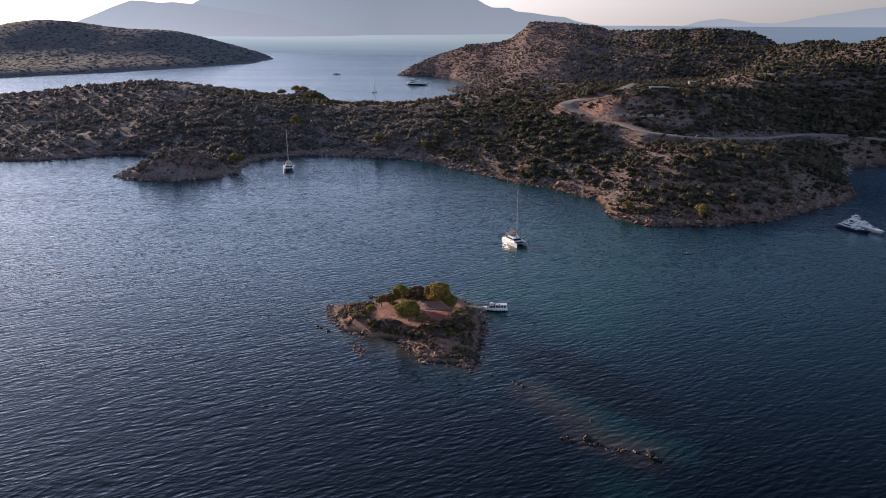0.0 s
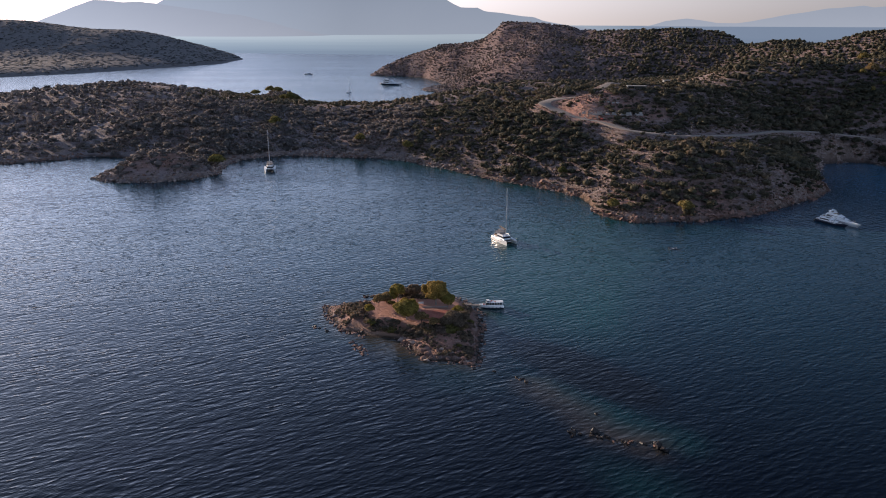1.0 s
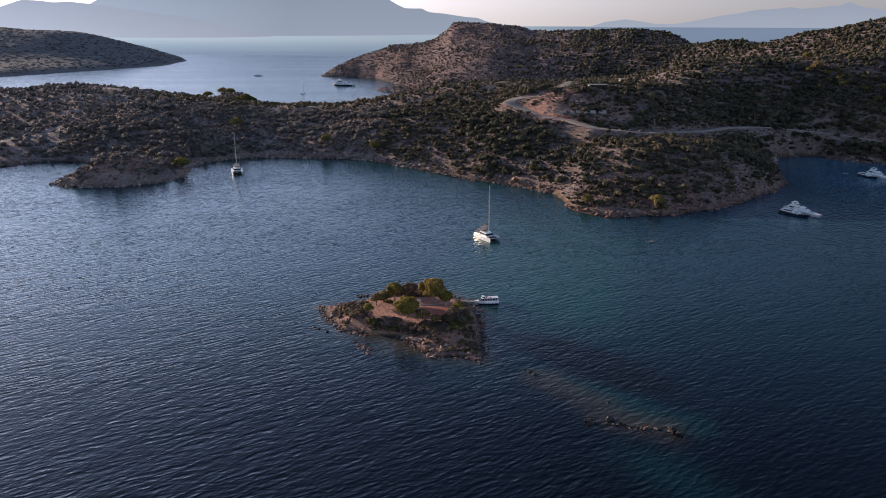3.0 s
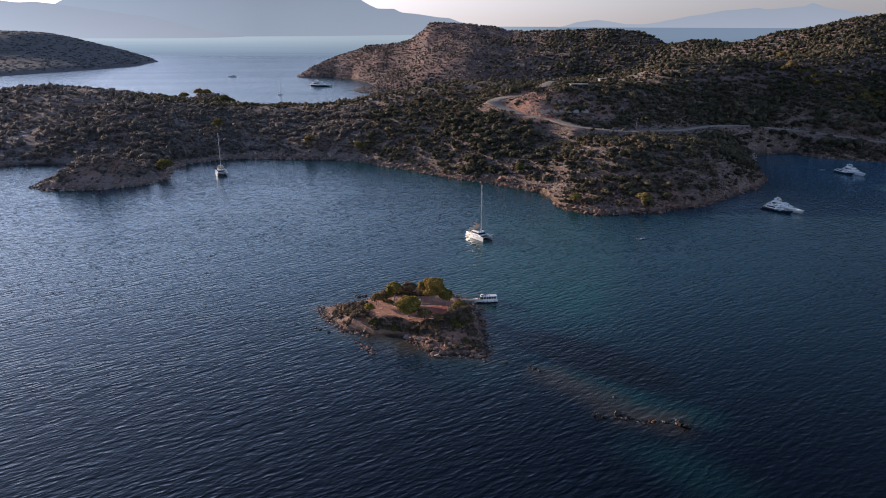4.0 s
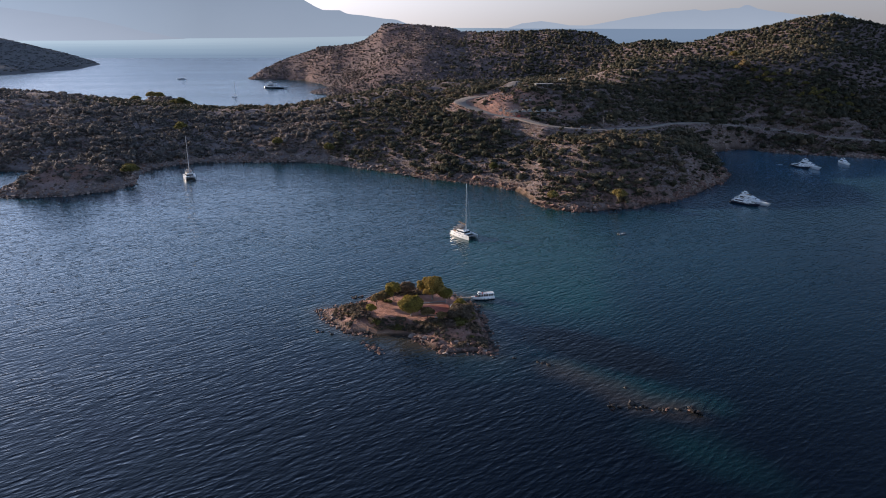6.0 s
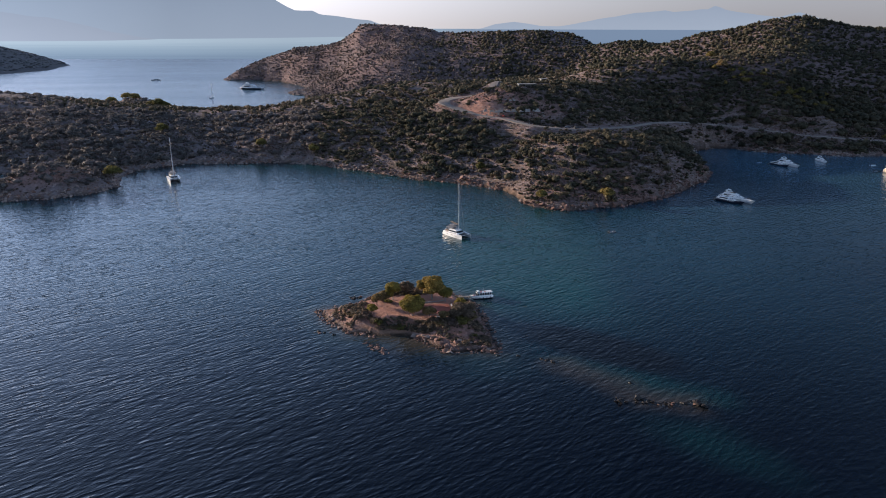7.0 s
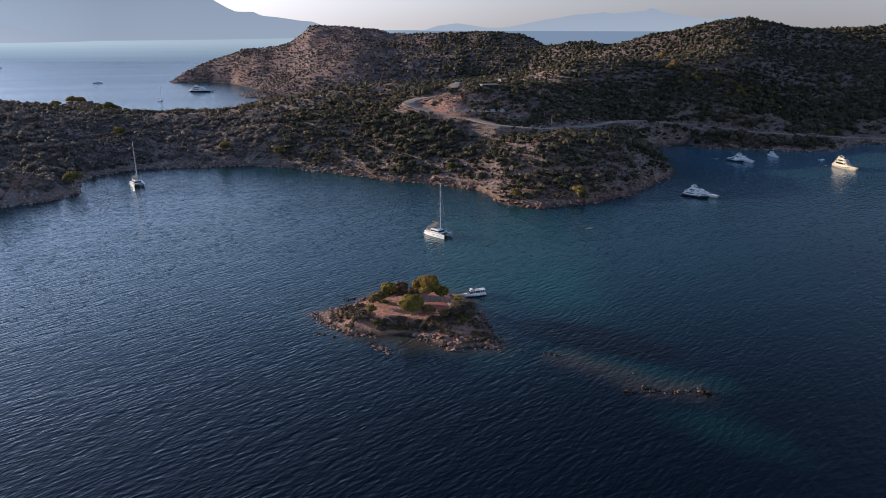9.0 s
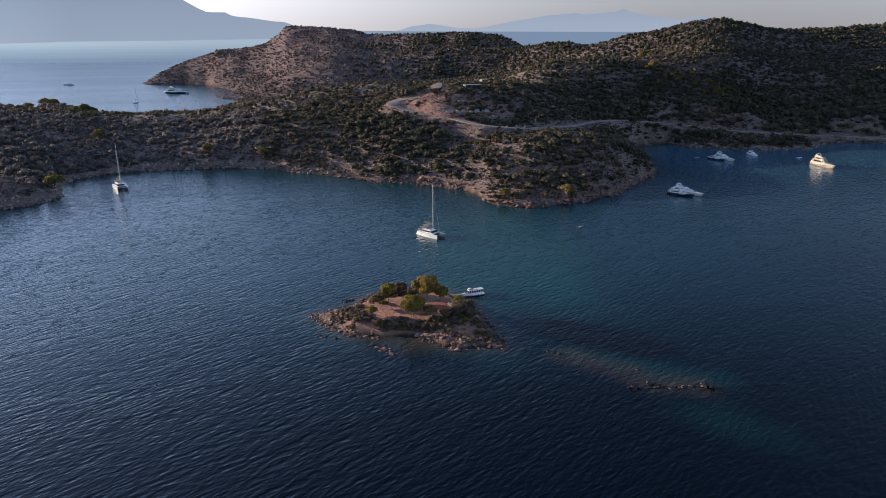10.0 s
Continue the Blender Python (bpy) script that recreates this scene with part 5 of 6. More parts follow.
tree("pine_tree", -59.6, 185.6, 7.0, 8.0, PINE, "round bright green pine on the bare islet terrace", 0.55, 3, 8500, masses=[(0, 0, 3.7, 4.3, 3.1)], bark=PALEBARK, low=0.2)
tree("pine_tree", -52.8, 198.6, 8.4, 8.6, PINE, "tall yellow-green pine beside the jetty path", 0.72, 4, 8000, masses=[(0.2, 0, 5.6, 3.7, 2.9), (-3.2, 1.2, 4.6, 2.1, 1.9), (2.4, -1.2, 4.0, 2.7, 2.0), (-0.8, -1.8, 3.9, 2.4, 1.5)], bark=PALEBARK)
tree("pine_tree", -48.6, 196.2, 5.2, 5.4, PINE, "olive-green pine leaning over the jetty path", 0.30, 5, 3600, masses=[(0, 0, 3.3, 2.7, 1.9)], bark=PALEBARK)
tree("pine_tree", -65.4, 199.2, 6.4, 5.6, PINE, "olive-green pine at the back of the islet", 0.5, 6, 4800, masses=[(0, 0, 4.3, 2.7, 2.1), (-1.6, -0.8, 2.6, 2.3, 1.5)], bark=PALEBARK)
tree("dark_tree", -60.9, 204.6, 4.4, 6.0, DARKLEAF, "dark brownish tree at the back of the islet", 0.8, 7, 2600, masses=[(0, 0, 2.5, 2.6, 1.9), (-2.6, -0.6, 2.0, 2.0, 1.5)])
tree("small_tree", -68.6, 197.2, 4.0, 5.0, DRYLEAF, "brownish half-bare tree on the islet", 0.6, 11, 2200)
tree("small_tree", -70.5, 194.6, 4.2, 4.4, DRYLEAF, "thin straw-brown small tree on the islet", 0.9, 8, 2200)
tree("small_tree", -54.6, 183.2, 3.6, 4.8, DRYLEAF, "straw-coloured small tree below the terrace", 1.0, 9, 2200)
tree("small_tree", -50.6, 180.6, 3.0, 4.2, DRYLEAF, "dry straw-coloured bushy tree on the slope", 0.8, 13, 2100)
tree("small_tree", -44.6, 189.4, 4.2, 4.6, PINE, "olive small tree near the white steps", 0.55, 10, 2200, low=0.4)
tree("small_tree", -72.0, 188.0, 3.4, 4.2, PINE, "yellow-green small tree on the islet slope", 0.5, 12, 2200)
tree("small_tree", -45.2, 183.6, 5.0, 9.5, DARKLEAF, "broad dusty grey-brown tree on the islet slope", 0.5, 14, 5200, masses=[(0, 0, 2.5, 3.4, 2.3), (2.4, 1.6, 2.2, 2.6, 2.0), (-1.8, -1.6, 1.8, 2.4, 1.7), (2.2, -2.2, 1.6, 2.2, 1.5)], low=0.15)
# shoreline trees of the mainland
for x, y, h, w, tone, seed, label in (
        (12.0, 334.0, 5.8, 7.4, 0.75, 31, "yellow-green tree on the orange shore bank"),
        (46.0, 331.5, 6.8, 8.8, 1.0, 32, "autumn yellow tree on the shore of the headland"),
        (-224.5, 400.0, 9.5, 12.5, 0.55, 33, "green tree at the root of the low spit"),
        (-151.5, 470.5, 8.5, 9.0, 0.7, 34, "yellow-green tree at the back of the bay"),
        (-116.0, 460.0, 7.5, 9.0, 0.6, 35, "olive-green tree at the back of the bay"),
        (-12.0, 392.0, 5.0, 6.5, 0.35, 36, "dark green tree above the small beach"),
        (-224.0, 497.0, 9.0, 10.5, 0.6, 37, "yellow-green tree among dark scrub"),
        (306.0, 486.0, 5.5, 7.0, 0.85, 39, "yellow-green tree beside the road"),
        (-376.0, 790.0, 8.0, 11.0, 0.45, 40, "dark green tree on the far spit"), (-366.0, 792.0, 10.0, 14.0, 0.7, 41, "broad olive tree on the far spit"),
        (-357.0, 815.0, 11.5, 15.0, 0.95, 42, "tall yellow-green tree on the far spit"), (-350.0, 822.0, 10.5, 13.0, 0.8, 43, "tall olive tree on the far spit"), (-358.0, 840.0, 9.0, 11.0, 0.6, 44, "dark green tree on the far spit"),
        (-289.0, 684.0, 8.0, 12.0, 0.3, 45, "dark tree on the far neck"), (-281.0, 680.0, 10.5, 14.0, 0.45, 46, "dark tree on the far neck"), (-274.0, 677.0, 8.0, 11.0, 0.3, 47, "dark tree on the far neck"),
        (-361.0, 856.0, 7.0, 10.0, 0.35, 48, "dark green tree near the tip of the far spit")):
    tree("broadleaf_tree", x, y, h, w, OLIVE, label, tone, seed, 1500, land_z)


tree("broadleaf_tree", 213.0, 571.0, 9.0, 10.0, DRYLEAF, "orange-brown autumn tree high on the scrubby hill", 0.9, 38, 1500, land_z)
tree("broadleaf_tree", 221.0, 612.0, 8.0, 9.0, OLIVE, "yellow-green tree on the crest of the hill", 0.95, 58, 1500, land_z)
for k, (x, y, h) in enumerate(((154, 489, 4.6), (161, 496, 5.6), (168, 498.5, 6.2), (175, 499.5, 5.2), (183, 500, 6.4), (191, 500.5, 4.8), (199, 498, 5.6), (207, 495, 4.4), (216, 491, 4.8), (146, 480, 4.6))):
    tree("broadleaf_tree", x, y, h, h * 1.3, SCRUB, "dark evergreen tree on the bank at the head of the cove", 0.12, 800 + k, 900, land_z, low=0.15)
# gully trees: leaf tone raised to yellow-green for the sunlight on them
gt = random.Random(88)
for k in range(34):
    u = k / 33
    x, y = 210 + 72 * u + gt.gauss(0, 8), 566 - 46 * u + gt.gauss(0, 8)
    tree("broadleaf_tree", x, y, gt.uniform(3.6, 5.6), gt.uniform(4.5, 7.0), OLIVE, "yellow-green broadleaf tree in the gully of the hill", gt.uniform(0.5, 1.0), 700 + k, 700, land_z)


# ---- shrubs of the islet, each its own ----
def shrub_mesh(seed, tone, mat, tufts=150, level=2, size=0.18):
    V, F = clump(4, level - 1, tufts // 4, seed, size * 1.3)
    g = np.random.default_rng(seed)
    return mesh_from("shrub", V, F, mat, False, {"tone": np.clip(tone + 0.1 * g.normal(size=len(V)), 0, 1)})


ISLET_SHRUBS = [shrub_mesh(50 + k, t, m, 260, 2, 0.17) for k, (t, m) in enumerate(((0.4, DARKLEAF), (0.8, DRYSCRUB), (0.8, DARKLEAF), (0.5, OLIVE), (0.3, DRYLEAF)))]
gi = random.Random(21)
SHRUB_SPOTS = [(-44.5, 185.5, 2.7), (-40.2, 187.0, 2.2), (-43.2, 192.6, 2.1), (-44.8, 178.5, 2.6), (-42.4, 181.5, 2.5), (-46.5, 182.4, 2.4), (-48.4, 178.0, 2.2), (-40.6, 177.5, 2.0), (-40.4, 190.2, 1.8), (-51.8, 178.6, 1.8), (-54.2, 178.9, 1.7),
               (-57.2, 180.2, 1.9), (-60.0, 180.8, 1.5), (-63.0, 180.6, 1.8), (-65.5, 180.8, 1.4), (-71.5, 184.2, 2.2), (-73.8, 186.6, 2.0), (-76.8, 187.2, 1.8), (-69.4, 183.0, 1.7), (-78.6, 189.6, 1.4), (-74.5, 190.0, 1.4),
               (-62.5, 206.0, 1.9), (-56.5, 205.0, 1.8), (-66.8, 197.6, 1.5), (-69.0, 199.0, 1.5), (-64.5, 205.0, 1.7), (-47.5, 171.8, 0.9), (-44.0, 170.6, 1.0), (-42.0, 173.5, 1.0)]
for k, (x, y, r) in enumerate(SHRUB_SPOTS):
    ob = new("shrub", ISLET_SHRUBS[k % 5])
    r *= 0.86
    ob.matrix_basis = pose(x, y, ground_z(x, y) + 0.18 * r, 0, 0, gi.uniform(0, 360)) @ Matrix.Diagonal((r * gi.uniform(0.9, 1.25), r, r * gi.uniform(0.75, 1.0), 1))
    tagged(ob, "dark dusty evergreen shrub on the islet slope" if k < 28 else "low grey-green cushion shrub among shore rocks", "shrub", "islet shrubs")

# ---- rocks of the islet and reef ----
def shard(seed, n=17):
    """A broken block of stone: the hull of a few random points."""
    g = random.Random(seed)
    bm = bmesh.new()
    for _ in range(n):
        p = Vector((g.gauss(0, 1), g.gauss(0, 1), g.gauss(0, 1))).normalized() * g.uniform(0.7, 1.15)
        bm.verts.new((p.x, p.y, max(p.z * 0.85, -0.35)))
    bmesh.ops.convex_hull(bm, input=bm.verts[:])
    loose = [v for v in bm.verts if not v.link_faces]
    bmesh.ops.delete(bm, geom=loose, context="VERTS")
    bm.verts.index_update()
    V = np.array([v.co[:] for v in bm.verts])
    F = np.array([[v.index for v in f.verts] for f in bm.faces])
    bm.free()
    return V, F


ROCK_PROTOS = []
for k in range(8):
    V, F = shard(300 + k)
    ROCK_PROTOS.append((V, F))
ROCK_MESH = [[mesh_from("boulder", V, F, m) for V, F in ROCK_PROTOS] for m in (ROCK, PALEROCK, WETROCK)]


def boulder(x, y, r, kind, z, label, group):
    ob = new("boulder", ROCK_MESH[kind][gi.randrange(8)])
    ob.matrix_basis = pose(x, y, z, gi.uniform(-20, 20), gi.uniform(-20, 20), gi.uniform(0, 360)) @ Matrix.Diagonal((r * gi.uniform(0.9, 1.6), r, r * gi.uniform(0.6, 0.95), 1))
    tagged(ob, label, "rock", group)


def edge_points(poly, n, spread, g):
    P = [Vector((a, b, 0)) for a, b in poly]
    L = [(q - p).length for p, q in zip(P, P[1:] + P[:1])]
    tot, out = sum(L), []
    for _ in range(n):
        u = g.random() * tot
        for i, l in enumerate(L):
            if u < l:
                break
            u -= l
        p = P[i].lerp(P[(i + 1) % len(P)], u / L[i])
        out.append((p.x + g.gauss(0, spread), p.y + g.gauss(0, spread)))
    return out


for x, y in edge_points(ISLAND, 150, 0.8, gi):
    bay = -71 < x < -58 and 176 < y < 182
    if bay and gi.random() < 0.8:
        continue
    west = x < -74
    r = gi.uniform(0.2, 0.6) * (1.7 if gi.random() < 0.12 else 1)
    boulder(x, y, r, 1 if west and gi.random() < 0.6 else (0 if gi.random() < 0.6 else 2), max(ground_z(x, y), -0.1) + 0.1 * r, "weathered brown shore boulder at the islet's waterline", "islet boulders")
for cx, cy, sx, sy, n, kind in ((-83.5, 191, 3, 4.5, 46, 1), (-69.5, 169.5, 3.2, 1.6, 62, 0), (-86.5, 182.5, 2.5, 1.6, 14, 2), (-77, 209.5, 3.0, 1.2, 22, 2), (-48.5, 168.6, 2.6, 1.0, 9, 0), (-39.0, 166.8, 1.6, 0.9, 9, 1),
                                (-56.5, 175.0, 1.8, 0.9, 8, 1), (-46, 212, 3, 1.2, 12, 2), (-36.8, 185, 0.8, 15, 74, 2), (-45.5, 170.2, 3.5, 0.8, 14, 1)):
    for _ in range(int(n * 0.55)):
        x, y = gi.gauss(cx, sx * 0.6), gi.gauss(cy, sy * 0.6)
        if (cx, cy) == (-69.5, 169.5):
            y -= (x - cx) * 0.85
        r = gi.uniform(0.22, 0.7)
        boulder(x, y, r, kind if gi.random() < 0.55 else 0, max(ground_z(x, y), -0.05) + 0.05 * r, "rough boulder among others off the islet's shore", "islet boulders")
for x, y, r, kind in ((-59.3, 177.0, 1.0, 1), (-58.2, 176.2, 0.7, 0), (-55.8, 174.8, 1.0, 1), (-54.6, 173.9, 0.8, 0), (-53.2, 172.6, 0.9, 0), (-52.2, 170.6, 1.0, 0), (-51.0, 166.6, 1.0, 0), (-49.8, 165.8, 0.95, 1), (-50.4, 168.8, 0.9, 0),
                      (-47.9, 170.4, 1.0, 0), (-46.6, 170.9, 0.8, 1), (-45.4, 170.2, 0.9, 0), (-43.4, 170.0, 0.8, 1), (-42.0, 169.6, 0.8, 0), (-39.8, 167.4, 0.9, 0), (-38.8, 166.4, 1.0, 1), (-37.5, 165.8, 0.9, 0), (-36.6, 165.0, 0.7, 2), (-35.4, 168.6, 0.9, 2), (-36.0, 172.4, 0.8, 2), (-36.4, 177.0, 0.9, 2), (-36.6, 183.0, 0.8, 2), (-37.4, 190.0, 0.9, 2), (-38.2, 196.5, 0.8, 2)):
    boulder(x, y, r, kind, max(ground_z(x, y), 0.0) + 0.15, "large weathered boulder on the islet's shore", "islet boulders")
for u in range(42):
    s = gi.random()
    x, y = -11.5 + 20.5 * s + gi.gauss(0, 0.7), 136.4 - 3.4 * s + gi.gauss(0, 0.7)
    boulder(x, y, gi.uniform(0.15, 0.55), 2 if gi.random() < 0.75 else 0, gi.uniform(-0.05, 0.25), "dark wet rock awash on the reef", "reef rocks")
for x, y, r, z in ((8.0, 133.0, 0.95, 0.35), (8.8, 132.2, 0.8, 0.3), (7.3, 133.8, 0.7, 0.3), (9.3, 131.8, 0.6, 0.1), (-10.6, 135.2, 0.75, 0.2), (-6.0, 137.0, 0.9, 0.15), (-5.0, 145.0, 0.4, -0.1), (-23.4, 159.0, 0.9, -0.38), (-22.0, 158.4, 0.8, -0.34), (-24.6, 159.8, 0.8, -0.36), (-31.0, 162.5, 0.6, -0.2)):
    boulder(x, y, r * 1.1, 2, z + 0.1, "dark wet rock standing out of the reef", "reef rocks")


# ---- scrub of the mainland ----
def plant(name, xs, ys, step, protos, label, size, keep, seed, tone0=0.35, leaf=SCRUB):
    g = np.random.default_rng(seed)
    X, Y = np.meshgrid(np.arange(xs[0], xs[1], step), np.arange(ys[0], ys[1], step))
    x = X.ravel() + g.uniform(-0.55, 0.55, X.size) * step
    y = Y.ravel() + g.uniform(-0.55, 0.55, X.size) * step
    z, d, rd = land_height(x, y)
    ok = (d > 2.0) & (rd > 4.6) & (g.random(len(x)) < keep(x, y, d, rd))
    x, y, z, d = x[ok], y[ok], z[ok], d[ok]
    r = size[0] + (size[1] - size[0]) * g.random(len(x)) ** 1.6
    r = r * np.where(d < 6, 0.72, 1.0) * (0.75 + 0.5 * vnoise(x / 25, y / 25, 77))
    r = r * np.where(rd[ok] < 10, np.where(x > 120, 0.85, 0.6), 1.0) * (1 + 0.35 * smooth(88, 125, x) * smooth(385, 410, y) * smooth(545, 515, y) * (rd[ok] > 9))
    bank = (x > 140) & (x < 330) & (z < 13) & (y > 470) & (y < 520)
    r = np.where(bank & (d > 3) & (rd[ok] > 8.5), np.maximum(r, 1.4) * 1.1, r)
    r = np.where((x > 140) & (rd[ok] < 8.5) & (z < 19), np.minimum(r, 0.8), r)
    h = r * g.uniform(0.65, 1.25, len(x))
    tone = np.clip(tone0 + 0.6 * (vnoise(x / 40, y / 40, 91) - 0.5) + 0.26 * g.normal(size=len(x)), 0, 1)
    V, F, T = scatter(protos, np.stack([x, y, z + 0.25 * h], 1), r, h, tone, g.uniform(0, 6.28, len(x)))
    ob = new(name, mesh_from(name, V, F, leaf, True, {"tone": T}))
    tagged(ob, label, "scrub", kind="stuff")


def near_keep(x, y, d, rd):
    k = 0.68 - 0.10 * smooth(-90, -140, x)
    k = k - 0.14 * smooth(70, 20, np.hypot((x - 35) / 1.3, y - 365))
    k = np.where(np.hypot((x - 24) / 1.8, y - 481) < 20, 0.2, k)
    k = np.where((np.hypot(x - 8, y - 503) < 18), 0.25, k)
    k = np.where(rd < 5.5, 0, np.where(rd < 8, k * 0.7, k))
    k = k * (0.4 + 0.6 * smooth(1, 8, d))
    k = k * (0.70 + 0.55 * smooth(0.3, 0.65, vnoise(x / 14, y / 14, 55)))
    k = np.where((x > 88) & (x < 190) & (y > 392) & (rd > 6.0) & (d > 4), 0.85, k)
    k = np.where((x > 190) & (y > 430) & (rd > 6.0) & (d > 2.5), 0.34, k)
    east = smooth(90, 150, x) * smooth(500, 535, y)
    return np.clip(np.maximum(k, 0.95 * east * (rd > 9)), 0, 1)


NEAR_SCRUB = [clump(4, 1, 14, 100 + k, 0.30) for k in range(11)]
LOW_BRUSH = [tufted(1, 3, 160 + k, 0.34) for k in range(5)]
TINY_SCRUB = [tufted(1, 4, 230 + k, 0.3) for k in range(6)]
FAR_SCRUB = [clump(2, 1, 5, 200 + k, 0.34) for k in range(9)]
plant("bay_scrub", (-330, -115), (340, 560), 3.1, NEAR_SCRUB, "grey-green scrub behind the quiet bay, paled for haze", (1.0, 4.2), near_keep, 15, 0.5, HAZED)
plant("headland_scrub", (-115, 420), (316, 560), 3.1, NEAR_SCRUB, "dense dark olive evergreen scrub over the near slopes", (0.8, 3.9), near_keep, 5)
plant("low_brush", (-330, 330), (316, 545), 1.8, LOW_BRUSH, "low brown and grey-green brush between the shrubs", (0.25, 1.15), lambda x, y, d, rd: (0.25 + 0.65 * smooth(0.3, 0.6, vnoise(x / 9, y / 9, 63))) * smooth(2, 6, d), 25, 0.75, DRYSCRUB)
plant("neck_scrub", (-640, -330), (380, 900), 3.6, FAR_SCRUB, "dark scrub over the low neck of land", (1.1, 3.5), lambda x, y, d, rd: 0.36 + 0.42 * smooth(0.3, 0.6, vnoise(x / 16, y / 16, 58)), 6, 0.6, HAZED)
plant("hill_scrub", (-330, 110), (560, 790), 3.7, FAR_SCRUB, "dark scrub over the low hills", (1.1, 3.5), lambda x, y, d, rd: 0.50 + 0.3 * smooth(0.35, 0.6, vnoise(x / 20, y / 20, 57)), 7, 0.55)
plant("east_hill_scrub", (110, 640), (515, 772), 3.8, FAR_SCRUB, "dense dark evergreen scrub over the tall hill", (1.5, 3.9), lambda x, y, d, rd: 0.97 * (rd > 9), 27, 0.25)
plant("saddle_scrub", (-50, 430), (790, 1090), 4.2, TINY_SCRUB, "dense dark scrub over the saddle between the hills", (1.4, 3.7), lambda x, y, d, rd: 0.95 * smooth(-50, 110, x), 28, 0.35)
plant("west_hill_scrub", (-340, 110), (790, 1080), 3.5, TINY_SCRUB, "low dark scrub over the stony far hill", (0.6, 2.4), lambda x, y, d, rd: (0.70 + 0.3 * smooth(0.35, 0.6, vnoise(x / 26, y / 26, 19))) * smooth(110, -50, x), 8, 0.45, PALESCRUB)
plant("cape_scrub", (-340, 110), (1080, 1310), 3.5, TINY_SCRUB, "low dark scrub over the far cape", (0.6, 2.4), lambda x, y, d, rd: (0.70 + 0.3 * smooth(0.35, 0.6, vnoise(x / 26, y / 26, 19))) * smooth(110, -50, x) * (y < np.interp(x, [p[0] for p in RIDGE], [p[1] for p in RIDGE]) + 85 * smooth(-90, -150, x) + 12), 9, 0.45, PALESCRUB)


def plant_cape():
    g = np.random.default_rng(61)
    x, y = g.uniform(-1420, -700, 10000), g.uniform(850, 1680, 10000)
    z, d = cape_height(x, y)
    P = np.stack([x, y, z - 0.3], 1)[d > 6]
    n = len(P)
    r = 1.5 + 2.2 * g.random(n) ** 2
    V, F, T = scatter(TINY_SCRUB, P, r * 1.6, r * 0.5, np.clip(0.5 + 0.2 * g.normal(size=n), 0, 1), g.uniform(0, 6.28, n))
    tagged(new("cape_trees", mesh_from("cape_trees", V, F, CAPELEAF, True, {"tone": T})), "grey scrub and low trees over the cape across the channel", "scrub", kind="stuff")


plant_cape()


def strew(name, label, n, area, kindmat, size, test, seed, protos):
    """Loose limestone over the slopes and along the shore, joined."""
    g = np.random.default_rng(seed)
    x, y = g.uniform(area[0], area[1], n), g.uniform(area[2], area[3], n)
    z, d, rd = land_height(x, y)
    ok = test(x, y, d, rd, g)
    x, y, z = x[ok], y[ok], z[ok]
    r = size[0] + (size[1] - size[0]) * g.random(len(x)) ** 2.2
    V, F, T = scatter(protos, np.stack([x, y, z + 0.1 * r], 1), r, r * g.uniform(0.5, 1.0, len(x)), g.random(len(x)), g.uniform(0, 6.28, len(x)))
    tagged(new(name, mesh_from(name, V, F, kindmat)), label, "rocks", kind="stuff")


def islet_stones():
    """Small loose stones along the islet's edge and on its western tongue."""
    g = np.random.default_rng(44)
    x, y = g.uniform(-96, -30, 23500), g.uniform(158, 220, 23500)
    z, d = island_height(x, y)
    ok = (d > -1.6) & ((d < 1.6) | ((y < 177) & (d < 7) & (g.random(len(x)) < 0.16)) | ((x < -74) & (g.random(len(x)) < 0.42))) & (g.random(len(x)) < 0.16) & ~((x > -71) & (x < -59) & (y > 175) & (y < 183))
    x, y, z = x[ok], y[ok], z[ok]
    r = 0.15 + 0.5 * g.random(len(x)) ** 2
    V, F, T = scatter(LOW_ROCKS, np.stack([x, y, np.maximum(z, -0.1) + 0.05], 1), r, r * 0.8, g.random(len(x)), g.uniform(0, 6.28, len(x)))
    tagged(new("islet_stones", mesh_from("islet_stones", V, F, ROCK)), "loose brown stones along the islet's waterline", "stones", kind="stuff")


SHARP_ROCKS = [shard(430 + k, 9) for k in range(11)]
LOW_ROCKS = [ball(1, 400 + k, 0.9, -0.3, 0.8) for k in range(6)]
strew("cove_rocks", "pale broken rocks along the shore of the cove", 13000, (150, 400, 400, 500), PALEROCK, (0.5, 2.0), lambda x, y, d, rd, g: (d > -1.0) & (d < 6) & (rd > 6) & (g.random(len(x)) < 0.8), 19, SHARP_ROCKS)
strew("bay_rocks", "grey limestone ledges along the back of the bay", 30000, (-300, -60, 350, 480), PALEROCK, (0.4, 1.9), lambda x, y, d, rd, g: (d > -0.8) & (d < 2.5 + 4 * vnoise(x / 9, y / 9, 45)) & (g.random(len(x)) < 0.55), 21, SHARP_ROCKS)
strew("headland_rocks", "broken brown rocks along the foot of the headland", 16000, (-60, 150, 316, 450), ROCK, (0.6, 2.3), lambda x, y, d, rd, g: (d > -0.8) & (d < (3 + 5 * vnoise(x / 11, y / 11, 46)) * (0.5 + 0.5 * smooth(20, 50, x))) & ((np.hypot(x - 3, y - 356) > 14) | (d > 3)) & (g.random(len(x)) < 0.5), 23, SHARP_ROCKS)
strew("point_rocks", "tumbled pale rocks on the point below the far hill", 2600, (-225, -160, 915, 1010), PALEROCK, (0.8, 3.2), lambda x, y, d, rd, g: (d > -2) & (d < 16) & (g.random(len(x)) < 0.7), 22, SHARP_ROCKS)
